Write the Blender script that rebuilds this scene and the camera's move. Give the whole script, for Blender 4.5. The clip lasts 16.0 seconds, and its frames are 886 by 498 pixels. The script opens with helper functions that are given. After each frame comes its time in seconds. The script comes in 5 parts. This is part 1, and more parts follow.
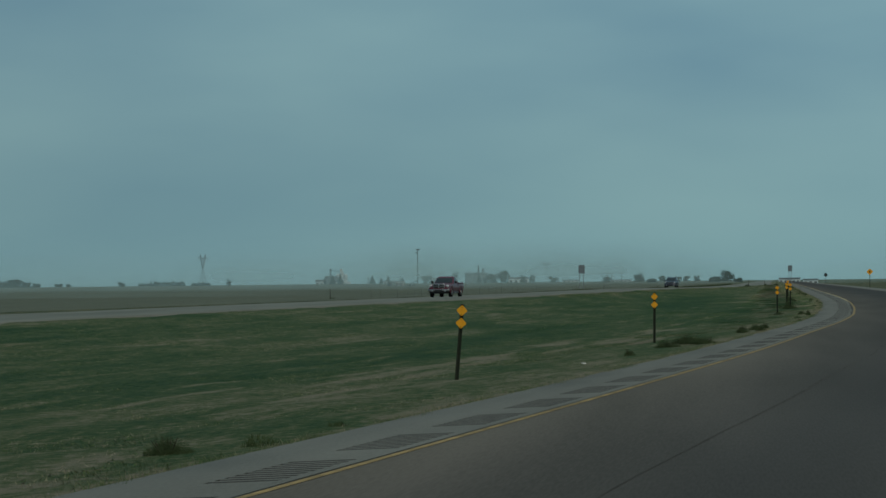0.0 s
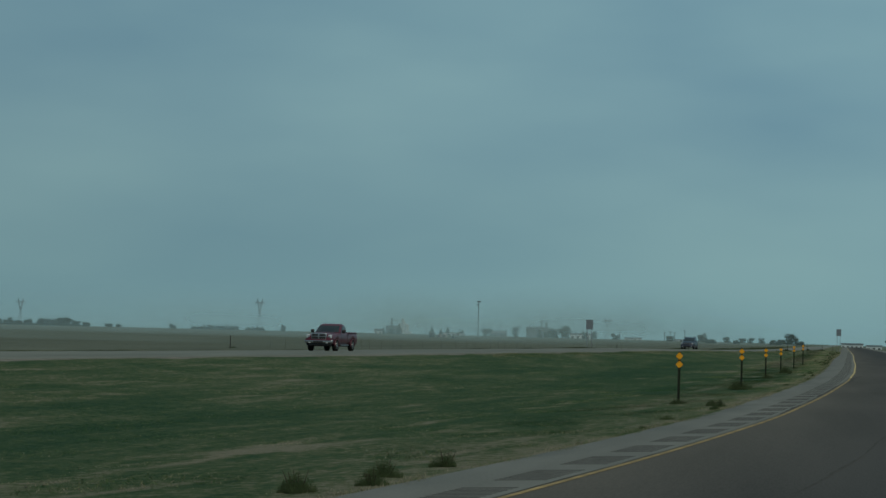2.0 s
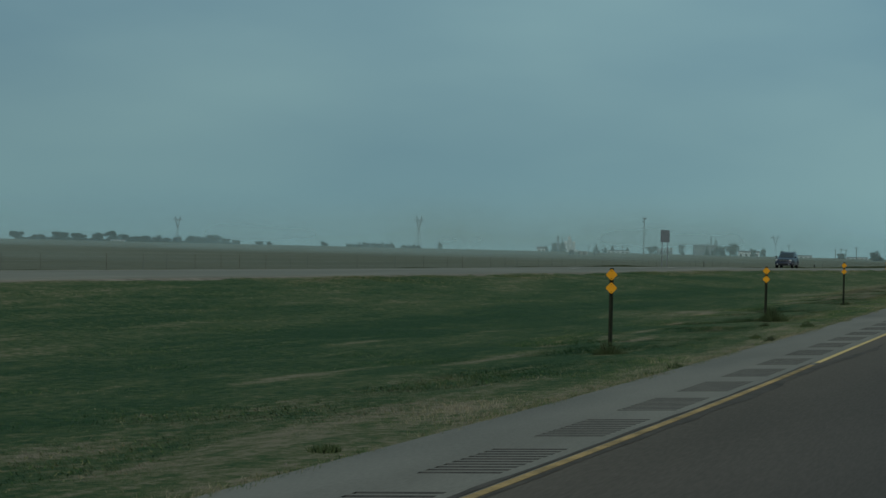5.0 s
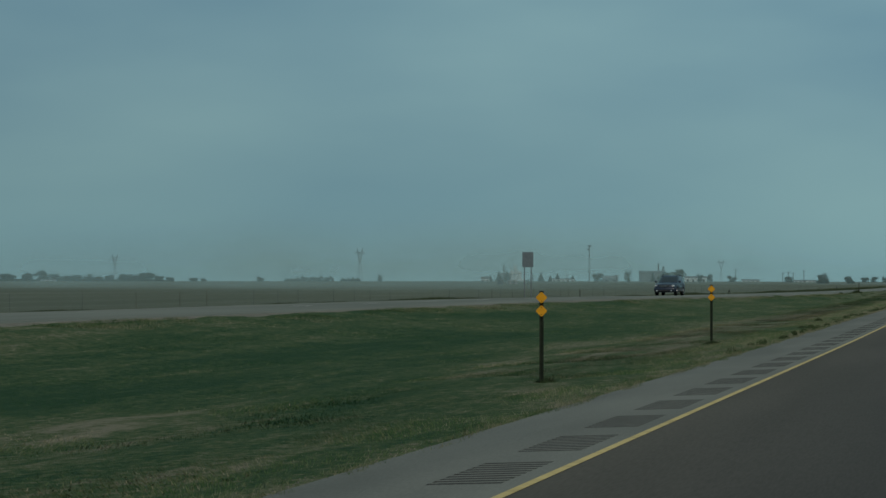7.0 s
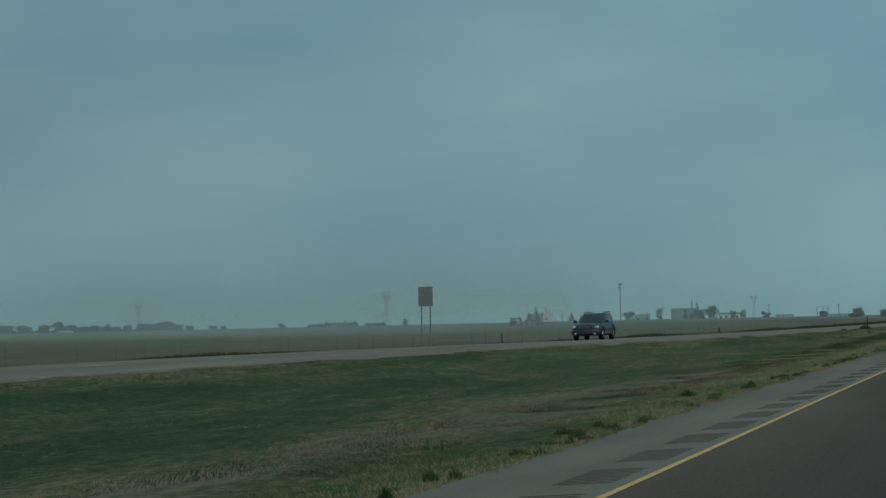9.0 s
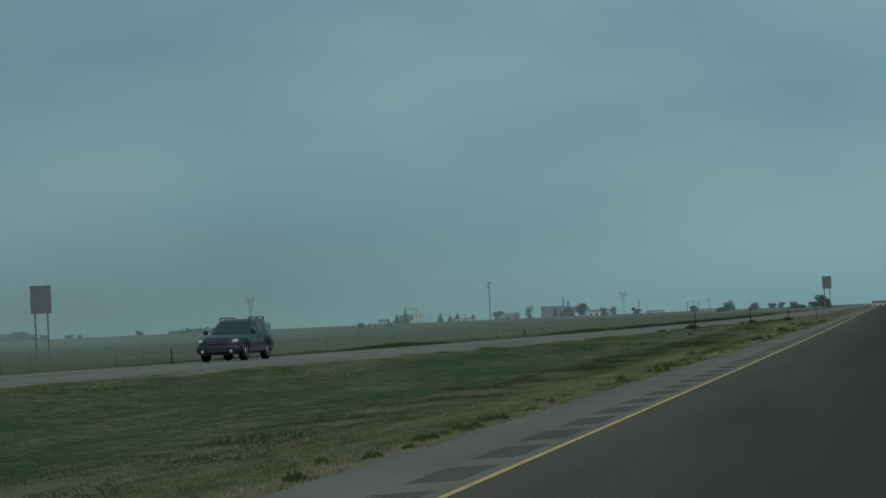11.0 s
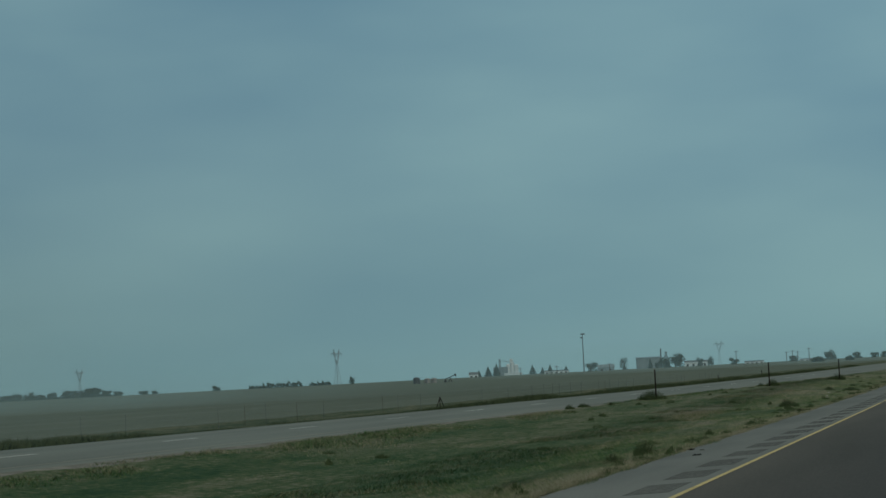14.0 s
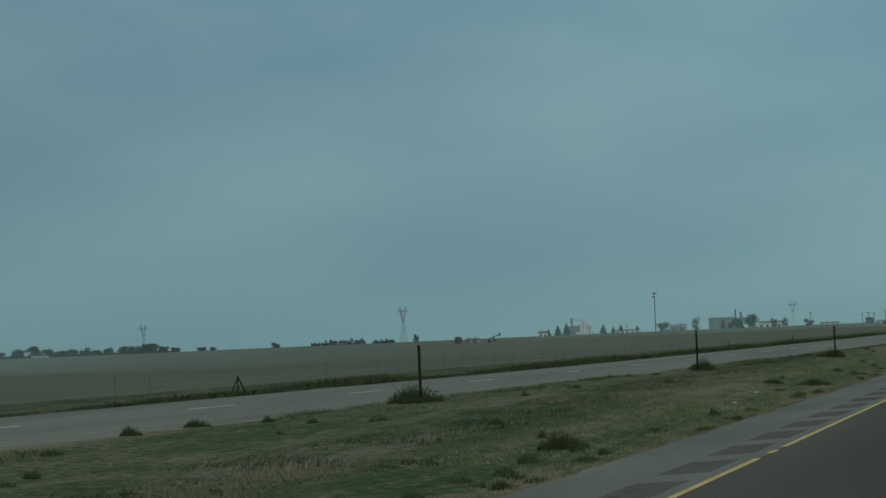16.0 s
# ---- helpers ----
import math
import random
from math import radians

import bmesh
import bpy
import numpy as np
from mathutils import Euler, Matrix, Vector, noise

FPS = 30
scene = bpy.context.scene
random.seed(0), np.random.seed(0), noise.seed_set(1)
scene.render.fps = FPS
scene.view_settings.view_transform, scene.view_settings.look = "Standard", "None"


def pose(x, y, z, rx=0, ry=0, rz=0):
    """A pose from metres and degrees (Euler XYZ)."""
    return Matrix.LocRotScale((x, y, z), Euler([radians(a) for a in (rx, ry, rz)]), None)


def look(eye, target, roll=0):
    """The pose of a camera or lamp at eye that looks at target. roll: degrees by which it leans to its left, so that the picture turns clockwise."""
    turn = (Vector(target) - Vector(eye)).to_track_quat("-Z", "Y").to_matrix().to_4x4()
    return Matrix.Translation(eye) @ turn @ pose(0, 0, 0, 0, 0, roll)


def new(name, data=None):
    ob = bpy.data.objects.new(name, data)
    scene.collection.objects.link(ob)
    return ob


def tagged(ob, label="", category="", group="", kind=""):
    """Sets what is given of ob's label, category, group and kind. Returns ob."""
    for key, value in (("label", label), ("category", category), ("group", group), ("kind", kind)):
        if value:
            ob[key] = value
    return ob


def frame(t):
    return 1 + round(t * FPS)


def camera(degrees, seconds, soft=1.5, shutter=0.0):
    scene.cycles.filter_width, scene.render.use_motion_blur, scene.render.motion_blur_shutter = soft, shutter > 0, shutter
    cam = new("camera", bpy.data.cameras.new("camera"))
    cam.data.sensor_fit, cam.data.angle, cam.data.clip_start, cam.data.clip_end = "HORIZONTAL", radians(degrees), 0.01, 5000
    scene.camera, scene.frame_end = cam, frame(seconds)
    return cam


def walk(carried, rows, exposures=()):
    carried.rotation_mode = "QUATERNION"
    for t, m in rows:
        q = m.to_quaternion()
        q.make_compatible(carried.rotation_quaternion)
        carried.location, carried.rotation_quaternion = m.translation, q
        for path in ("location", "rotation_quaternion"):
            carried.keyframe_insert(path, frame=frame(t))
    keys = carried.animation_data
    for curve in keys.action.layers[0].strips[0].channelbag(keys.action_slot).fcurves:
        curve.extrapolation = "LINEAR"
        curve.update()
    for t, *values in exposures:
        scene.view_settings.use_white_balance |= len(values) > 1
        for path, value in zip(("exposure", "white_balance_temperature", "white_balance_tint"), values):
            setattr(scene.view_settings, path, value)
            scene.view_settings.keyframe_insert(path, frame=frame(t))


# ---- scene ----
cam = camera(19.34, 16.0)
PATH = [
    (0, (-10.687, -459.598, 1.6), (-13.181, -439.755, 1.858), -0.62),
    (0.5, (-9.376, -445.06, 1.6), (-12.496, -425.307, 1.841), 0.04),
    (1, (-8.115, -430.536, 1.6), (-11.413, -410.814, 2.021), 0.76),
    (1.5, (-6.913, -416.041, 1.6), (-10.084, -396.305, 2.28), 1.06),
    (2, (-5.831, -401.568, 1.6), (-8.865, -381.811, 2.257), 1.41),
    (2.5, (-4.865, -387.14, 1.6), (-7.84, -367.366, 1.974), 1.47),
    (3, (-4.142, -372.777, 1.6), (-7.226, -353.017, 1.589), 1.29),
    (3.2, (-3.85, -367.3, 1.6), (-7.014, -347.552, 1.575), 1.28),
    (3.725, (-3.213, -352.289, 1.6), (-6.663, -332.589, 1.562), 1.29),
    (4.25, (-2.772, -337.406, 1.6), (-6.672, -317.79, 1.566), 1.33),
    (4.775, (-2.458, -322.633, 1.6), (-6.739, -303.096, 1.584), 1.36),
    (5.3, (-2.2, -307.95, 1.6), (-6.564, -288.432, 1.616), 1.36),
    (5.5, (-2.116, -302.152, 1.6), (-6.39, -282.614, 1.641), 1.34),
    (6, (-1.875, -288.206, 1.6), (-5.787, -268.593, 1.725), 1.21),
    (6.5, (-1.646, -274.26, 1.6), (-5.465, -254.629, 1.82), 0.84),
    (7, (-1.498, -260.249, 1.6), (-5.485, -240.652, 1.845), 0.03),
    (7.5, (-1.336, -246.155, 1.6), (-5.573, -226.611, 1.919), -0.34),
    (8, (-1.201, -231.968, 1.6), (-5.529, -212.447, 2.027), -0.70),
    (8.5, (-1.017, -217.68, 1.6), (-5.312, -198.154, 2.126), -0.94),
    (9, (-0.901, -203.31, 1.6), (-5.158, -183.776, 2.174), -1.26),
    (9.5, (-0.72, -188.864, 1.6), (-4.701, -169.277, 2.297), -1.71),
    (10, (-0.57, -174.37, 1.6), (-4.225, -154.721, 2.351), -2.21),
    (10.2, (-0.515, -168.57, 1.6), (-4.001, -148.885, 2.181), -2.30),
    (10.725, (-0.389, -153.34, 1.6), (-3.71, -133.625, 2.104), -2.45),
    (11.25, (-0.312, -138.09, 1.6), (-3.647, -118.381, 2.273), -2.61),
    (11.775, (-0.263, -122.819, 1.6), (-3.749, -103.146, 2.491), -2.74),
    (12.3, (-0.222, -107.53, 1.6), (-3.957, -87.905, 2.56), -2.80),
    (12.5, (-0.204, -101.71, 1.6), (-4.12, -82.119, 2.514), -2.81),
    (13, (-0.162, -87.14, 1.6), (-4.174, -67.56, 2.337), -2.93),
    (13.5, (-0.105, -72.566, 1.6), (-4.158, -53.004, 2.56), -3.11),
    (14, (-0.058, -58.008, 1.6), (-4.122, -38.451, 2.593), -2.98),
    (14.5, (-0.049, -43.476, 1.6), (-4.165, -23.923, 2.456), -2.64),
    (15, (-0.025, -28.966, 1.6), (-4.307, -9.444, 2.345), -2.43),
    (15.5, (0.017, -14.474, 1.6), (-4.5, 4.996, 2.304), -2.47),
    (16, (0.0, 0.0, 1.6), (-4.674, 19.434, 2.299), -2.44),
]
walk(cam, [(t, look(eye, target, roll)) for t, eye, target, roll in PATH])

# ---- sky and light ----
world = bpy.data.worlds.new("hazy_sky")
scene.world = world
world.use_nodes = True
SUN_EL, SUN_AZ = radians(52), radians(152)


def build_sky(tree):
    n, l = tree.nodes, tree.links
    n.clear()
    out = n.new("ShaderNodeOutputWorld")
    sky = n.new("ShaderNodeTexSky")
    sky.sky_type, sky.sun_disc = "NISHITA", False
    sky.sun_elevation, sky.sun_rotation = SUN_EL, SUN_AZ
    sky.air_density, sky.dust_density = 1.2, 3.0
    clear = n.new("ShaderNodeBackground")
    clear.inputs["Strength"].default_value = 0.06
    l.new(sky.outputs["Color"], clear.inputs["Color"])
    coord = n.new("ShaderNodeTexCoord")
    stretch = n.new("ShaderNodeMapping")
    stretch.inputs["Scale"].default_value = (1.0, 1.0, 3.2)
    l.new(coord.outputs["Generated"], stretch.inputs["Vector"])
    puffs = n.new("ShaderNodeTexNoise")
    puffs.inputs["Scale"].default_value = 5.0
    puffs.inputs["Detail"].default_value = 4.0
    puffs.inputs["Roughness"].default_value = 0.42
    l.new(stretch.outputs["Vector"], puffs.inputs["Vector"])
    ramp = n.new("ShaderNodeValToRGB")
    ramp.color_ramp.elements[0].position, ramp.color_ramp.elements[0].color = 0.30, (0.121, 0.250, 0.326, 1)
    ramp.color_ramp.elements[1].position, ramp.color_ramp.elements[1].color = 0.70, (0.211, 0.371, 0.407, 1)
    l.new(puffs.outputs["Fac"], ramp.inputs["Fac"])
    split, rise, haze = n.new("ShaderNodeSeparateXYZ"), n.new("ShaderNodeMapRange"), n.new("ShaderNodeMix")
    l.new(coord.outputs["Generated"], split.inputs["Vector"])
    l.new(split.outputs["Z"], rise.inputs["Value"])
    rise.inputs["From Min"].default_value, rise.inputs["From Max"].default_value = -0.02, 0.10
    rise.inputs["To Min"].default_value, rise.inputs["To Max"].default_value = 0.75, 0.0
    rise.interpolation_type = "SMOOTHSTEP"
    haze.data_type = "RGBA"
    haze.inputs[7].default_value = (0.194, 0.348, 0.362, 1)
    l.new(rise.outputs["Result"], haze.inputs[0])
    l.new(ramp.outputs["Color"], haze.inputs[6])
    veil = n.new("ShaderNodeBackground")
    l.new(haze.outputs[2], veil.inputs["Color"])
    east = n.new("ShaderNodeMapRange")
    l.new(split.outputs["X"], east.inputs["Value"])
    east.inputs["From Min"].default_value, east.inputs["From Max"].default_value = -0.42, 0.12
    east.inputs["To Min"].default_value, east.inputs["To Max"].default_value = 0.88, 1.13
    l.new(east.outputs["Result"], veil.inputs["Strength"])
    mix = n.new("ShaderNodeMixShader")
    mix.inputs["Fac"].default_value = 0.88
    l.new(clear.outputs["Background"], mix.inputs[1])
    l.new(veil.outputs["Background"], mix.inputs[2])
    l.new(mix.outputs["Shader"], out.inputs["Surface"])


build_sky(world.node_tree)
sun = new("sun", bpy.data.lights.new("sun", "SUN"))
sun.data.energy, sun.data.angle, sun.data.color = 1.9, radians(18), (1.0, 0.87, 0.70)
sun.matrix_world = look((0, 0, 0), (-math.sin(SUN_AZ) * math.cos(SUN_EL), -math.cos(SUN_AZ) * math.cos(SUN_EL), -math.sin(SUN_EL)))


# ---- materials ----
def material(name, dark, light, scale=4.0, rough=0.85, metal=0.0, bump=0.0, fine=None, stretch=(1, 1, 1), spread=(0.35, 0.65), coords="Object"):
    """Two scales of noise between two colours, with a little relief."""
    m = bpy.data.materials.new(name)
    m.use_nodes = True
    n, l = m.node_tree.nodes, m.node_tree.links
    b = n["Principled BSDF"]
    b.inputs["Roughness"].default_value, b.inputs["Metallic"].default_value = rough, metal
    b.inputs["Specular IOR Level"].default_value = 0.3 if rough < 0.7 else 0.12
    coord, mapping = n.new("ShaderNodeTexCoord"), n.new("ShaderNodeMapping")
    mapping.inputs["Scale"].default_value = stretch
    l.new(coord.outputs[coords], mapping.inputs["Vector"])
    big, small = n.new("ShaderNodeTexNoise"), n.new("ShaderNodeTexNoise")
    big.inputs["Scale"].default_value, big.inputs["Detail"].default_value = scale, 5.0
    small.inputs["Scale"].default_value, small.inputs["Detail"].default_value = fine or scale * 9, 3.0
    l.new(mapping.outputs["Vector"], big.inputs["Vector"])
    l.new(mapping.outputs["Vector"], small.inputs["Vector"])
    mix = n.new("ShaderNodeMix")
    mix.inputs["Factor"].default_value = 0.4
    l.new(big.outputs["Fac"], mix.inputs["A"])
    l.new(small.outputs["Fac"], mix.inputs["B"])
    ramp = n.new("ShaderNodeValToRGB")
    for e, p, c in zip(ramp.color_ramp.elements, spread, (dark, light)):
        e.position, e.color = p, (*c, 1)
    l.new(mix.outputs["Result"], ramp.inputs["Fac"])
    l.new(ramp.outputs["Color"], b.inputs["Base Color"])
    if bump:
        relief = n.new("ShaderNodeBump")
        relief.inputs["Strength"].default_value, relief.inputs["Distance"].default_value = 0.6, bump
        l.new(small.outputs["Fac"], relief.inputs["Height"])
        l.new(relief.outputs["Normal"], b.inputs["Normal"])
    return m


def streaked(name, colours, bands, patches, amount=1.0, dryness=True):
    """Rough grass or soil: noise drawn out along the road for streaks, with patches over it, shifted by how dry the spot is."""
    m = bpy.data.materials.new(name)
    m.use_nodes = True
    n, l = m.node_tree.nodes, m.node_tree.links
    b = n["Principled BSDF"]
    b.inputs["Roughness"].default_value = 0.95
    b.inputs["Specular IOR Level"].default_value = 0.08
    coord = n.new("ShaderNodeTexCoord")
    facs = []
    for scale, stretch in ((bands, (1, 0.10, 0)), (patches, (1, 0.35, 0)), (5.0, (1, 0.6, 0)), (1.6, (1, 0.3, 0)), (15.0, (1, 0.8, 0))):
        mapping, noise_node = n.new("ShaderNodeMapping"), n.new("ShaderNodeTexNoise")
        mapping.inputs["Scale"].default_value = stretch
        noise_node.inputs["Scale"].default_value, noise_node.inputs["Detail"].default_value = scale, 6.0
        noise_node.inputs["Roughness"].default_value = 0.65
        l.new(coord.outputs["Object"], mapping.inputs["Vector"])
        l.new(mapping.outputs["Vector"], noise_node.inputs["Vector"])
        facs.append(noise_node.outputs["Fac"])
    total = None
    for fac, weight in zip(facs, (1.1 * amount, 0.9 * amount, 2.2 * amount, 1.2 * amount, 1.5 * amount)):
        scaled = n.new("ShaderNodeMath")
        scaled.operation = "MULTIPLY_ADD"
        scaled.inputs[1].default_value, scaled.inputs[2].default_value = weight, -0.5 * weight
        l.new(fac, scaled.inputs[0])
        if total is None:
            total = scaled.outputs["Value"]
        else:
            add = n.new("ShaderNodeMath")
            l.new(total, add.inputs[0])
            l.new(scaled.outputs["Value"], add.inputs[1])
            total = add.outputs["Value"]
    shift = n.new("ShaderNodeMath")
    shift.inputs[1].default_value = 0.5
    l.new(total, shift.inputs[0])
    if dryness:
        dry = n.new("ShaderNodeAttribute")
        dry.attribute_name = "dry"
        l.new(dry.outputs["Fac"], shift.inputs[1])
    ramp = n.new("ShaderNodeValToRGB")
    while len(ramp.color_ramp.elements) < len(colours):
        ramp.color_ramp.elements.new(0.5)
    for e, (p, c) in zip(ramp.color_ramp.elements, colours):
        e.position, e.color = p, (*c, 1)
    l.new(shift.outputs["Value"], ramp.inputs["Fac"])
    l.new(ramp.outputs["Color"], b.inputs["Base Color"])
    relief = n.new("ShaderNodeBump")
    relief.inputs["Strength"].default_value, relief.inputs["Distance"].default_value = 0.9, 0.07
    l.new(facs[4], relief.inputs["Height"])
    l.new(relief.outputs["Normal"], b.inputs["Normal"])
    return m


def leafy_shader(m, share=0.25):
    """Lets part of the light through, as thin leaves do."""
    n, l = m.node_tree.nodes, m.node_tree.links
    b, out = n["Principled BSDF"], n["Material Output"]
    thin, mix = n.new("ShaderNodeBsdfTranslucent"), n.new("ShaderNodeMixShader")
    l.new(b.inputs["Base Color"].links[0].from_socket, thin.inputs["Color"])
    mix.inputs["Fac"].default_value = share
    l.new(b.outputs["BSDF"], mix.inputs[1])
    l.new(thin.outputs["BSDF"], mix.inputs[2])
    l.new(mix.outputs["Shader"], out.inputs["Surface"])
    return m


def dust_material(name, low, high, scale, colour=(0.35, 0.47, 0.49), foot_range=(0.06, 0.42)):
    """Drifting dust, also used for distant haze: mostly clear, thicker near the ground and in drifts."""
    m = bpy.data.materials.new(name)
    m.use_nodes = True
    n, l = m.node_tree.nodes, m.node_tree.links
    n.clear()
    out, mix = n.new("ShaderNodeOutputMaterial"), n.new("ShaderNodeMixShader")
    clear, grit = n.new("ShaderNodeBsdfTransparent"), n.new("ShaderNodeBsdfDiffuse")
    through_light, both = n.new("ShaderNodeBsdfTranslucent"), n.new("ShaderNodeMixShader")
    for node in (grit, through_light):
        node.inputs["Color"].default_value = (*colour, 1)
    l.new(grit.outputs["BSDF"], both.inputs[1])
    l.new(through_light.outputs["BSDF"], both.inputs[2])
    coord, mapping, drift = n.new("ShaderNodeTexCoord"), n.new("ShaderNodeMapping"), n.new("ShaderNodeTexNoise")
    mapping.inputs["Scale"].default_value = (1, 1, 1.6)
    drift.inputs["Scale"].default_value, drift.inputs["Detail"].default_value = scale, 5.0
    l.new(coord.outputs["Object"], mapping.inputs["Vector"])
    l.new(mapping.outputs["Vector"], drift.inputs["Vector"])
    split, fall = n.new("ShaderNodeSeparateXYZ"), n.new("ShaderNodeMapRange")
    l.new(coord.outputs["Generated"], split.inputs["Vector"])
    l.new(split.outputs["Z"], fall.inputs["Value"])
    fall.inputs["To Min"].default_value, fall.inputs["To Max"].default_value = 1.0, 0.0
    fall.interpolation_type = "SMOOTHSTEP"
    amount, product = n.new("ShaderNodeMapRange"), n.new("ShaderNodeMath")
    amount.inputs["From Min"].default_value, amount.inputs["From Max"].default_value = 0.35, 0.68
    amount.inputs["To Min"].default_value, amount.inputs["To Max"].default_value = low, high
    l.new(drift.outputs["Fac"], amount.inputs["Value"])
    product.operation = "MULTIPLY"
    l.new(amount.outputs["Result"], product.inputs[0])
    l.new(fall.outputs["Result"], product.inputs[1])
    ends = n.new("ShaderNodeMapRange")
    ends.interpolation_type = "SMOOTHSTEP"
    inward, centred, spread = n.new("ShaderNodeMath"), n.new("ShaderNodeMath"), n.new("ShaderNodeMath")
    centred.operation, centred.inputs[1].default_value = "SUBTRACT", 0.5
    spread.operation = "ABSOLUTE"
    l.new(split.outputs["X"], centred.inputs[0])
    l.new(centred.outputs["Value"], spread.inputs[0])
    l.new(spread.outputs["Value"], ends.inputs["Value"])
    ends.inputs["From Min"].default_value, ends.inputs["From Max"].default_value = 0.2, 0.5
    ends.inputs["To Min"].default_value, ends.inputs["To Max"].default_value = 1.0, 0.0
    inward.operation = "MULTIPLY"
    l.new(product.outputs["Value"], inward.inputs[0])
    l.new(ends.outputs["Result"], inward.inputs[1])
    foot, lifted = n.new("ShaderNodeMapRange"), n.new("ShaderNodeMath")
    foot.interpolation_type = "SMOOTHSTEP"
    foot.inputs["From Min"].default_value, foot.inputs["From Max"].default_value = foot_range
    l.new(split.outputs["Z"], foot.inputs["Value"])
    lifted.operation = "MULTIPLY"
    l.new(inward.outputs["Value"], lifted.inputs[0])
    l.new(foot.outputs["Result"], lifted.inputs[1])
    l.new(lifted.outputs["Value"], mix.inputs["Fac"])
    l.new(clear.outputs["BSDF"], mix.inputs[1])
    l.new(both.outputs["Shader"], mix.inputs[2])
    l.new(mix.outputs["Shader"], out.inputs["Surface"])
    return m


ASPHALT = material("asphalt", (0.046, 0.044, 0.039), (0.080, 0.076, 0.069), 0.5, 0.9, bump=0.004, fine=40, stretch=(1, 0.08, 1))
def bleached(m, start, end, factor):
    """Older, paler surface before the stretch start to end, blending into the newer one."""
    n, l = m.node_tree.nodes, m.node_tree.links
    base = n["Principled BSDF"].inputs["Base Color"]
    source = base.links[0].from_socket
    coord, split, along, scaled = n.new("ShaderNodeTexCoord"), n.new("ShaderNodeSeparateXYZ"), n.new("ShaderNodeMapRange"), n.new("ShaderNodeVectorMath")
    l.new(coord.outputs["Object"], split.inputs["Vector"])
    l.new(split.outputs["Y"], along.inputs["Value"])
    along.inputs["From Min"].default_value, along.inputs["From Max"].default_value = start, end
    along.inputs["To Min"].default_value, along.inputs["To Max"].default_value = factor, 1.0
    along.interpolation_type = "SMOOTHSTEP"
    scaled.operation = "SCALE"
    l.new(source, scaled.inputs[0])
    l.new(along.outputs["Result"], scaled.inputs["Scale"])
    l.new(scaled.outputs["Vector"], base)


def lane_wear_falloff(m):
    """Paler and browner beside the edge line, darker across the lane: wear, plus a vignette-like falloff put into the
    colour.
    """
    n, l = m.node_tree.nodes, m.node_tree.links
    base = n["Principled BSDF"].inputs["Base Color"]
    source = base.links[0].from_socket
    across, ramp, tint = n.new("ShaderNodeAttribute"), n.new("ShaderNodeValToRGB"), n.new("ShaderNodeMix")
    across.attribute_name = "across"
    for e, p, c in zip(ramp.color_ramp.elements, (0.02, 0.36), ((1.0, 0.965, 0.90), (0.52, 0.53, 0.55))):
        e.position, e.color = p, (*c, 1)
    track = ramp.color_ramp.elements.new(0.14)
    track.color = (0.80, 0.78, 0.75, 1)
    l.new(across.outputs["Fac"], ramp.inputs["Fac"])
    tint.data_type, tint.blend_type = "RGBA", "MULTIPLY"
    tint.inputs[0].default_value = 1.0
    l.new(source, tint.inputs[6])
    l.new(ramp.outputs["Color"], tint.inputs[7])
    l.new(tint.outputs[2], base)


lane_wear_falloff(ASPHALT)
bleached(ASPHALT, -420, -350, 1.25)
PALE_ASPHALT = material("pale_asphalt", (0.086, 0.089, 0.080), (0.134, 0.138, 0.124), 0.7, 0.85, bump=0.004, fine=50, stretch=(1, 0.15, 1))
OLD_CONCRETE = material("worn_pavement", (0.087, 0.096, 0.084), (0.134, 0.146, 0.128), 0.4, 0.85, bump=0.004, fine=45, stretch=(1, 0.1, 1))
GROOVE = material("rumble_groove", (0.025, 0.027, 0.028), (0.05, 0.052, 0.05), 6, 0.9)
YELLOW_PAINT = material("yellow_road_paint", (0.22, 0.175, 0.075), (0.40, 0.315, 0.135), 2.2, 0.7, fine=30, spread=(0.3, 0.55))
OLD_YELLOW = material("old_yellow_road_paint", (0.115, 0.088, 0.042), (0.28, 0.205, 0.088), 1.4, 0.8, fine=24, spread=(0.36, 0.62))
WHITE_PAINT = material("white_road_paint", (0.35, 0.35, 0.33), (0.62, 0.62, 0.6), 2.2, 0.6, fine=30)
GREENS = ((0.03, (0.015, 0.041, 0.017)), (0.33, (0.034, 0.061, 0.025)), (0.56, (0.061, 0.078, 0.038)), (0.95, (0.130, 0.124, 0.090)))
GRASS = streaked("median_grass", GREENS, 0.5, 0.13)
GRASS_BLADES = leafy_shader(streaked("grass_blades", [(p, tuple(2.0 * v for v in c)) for p, c in GREENS], 0.5, 0.13), 0.35)
VERGE = streaked("verge_grass", ((0.1, (0.018, 0.032, 0.018)), (0.5, (0.046, 0.060, 0.032)), (0.9, (0.13, 0.12, 0.08))), 0.7, 0.2, dryness=False)
FIELD = streaked("field_soil", ((0.1, (0.058, 0.071, 0.055)), (0.50, (0.078, 0.092, 0.071)), (0.9, (0.108, 0.122, 0.096))), 0.12, 0.02, 0.7, dryness=False)
GRAVEL = material("gravel_edge", (0.075, 0.072, 0.060), (0.165, 0.158, 0.135), 1.5, 0.95, bump=0.02, fine=22)
RETRO_YELLOW = material("yellow_reflective_sheet", (0.51, 0.225, 0.008), (0.63, 0.30, 0.012), 3, 0.35, fine=25)
POST_GREEN = material("dark_green_steel", (0.011, 0.016, 0.011), (0.025, 0.032, 0.022), 8, 0.75, 0.0)
RUST = material("rusty_steel", (0.011, 0.010, 0.009), (0.026, 0.022, 0.019), 7, 0.85, 0.0)
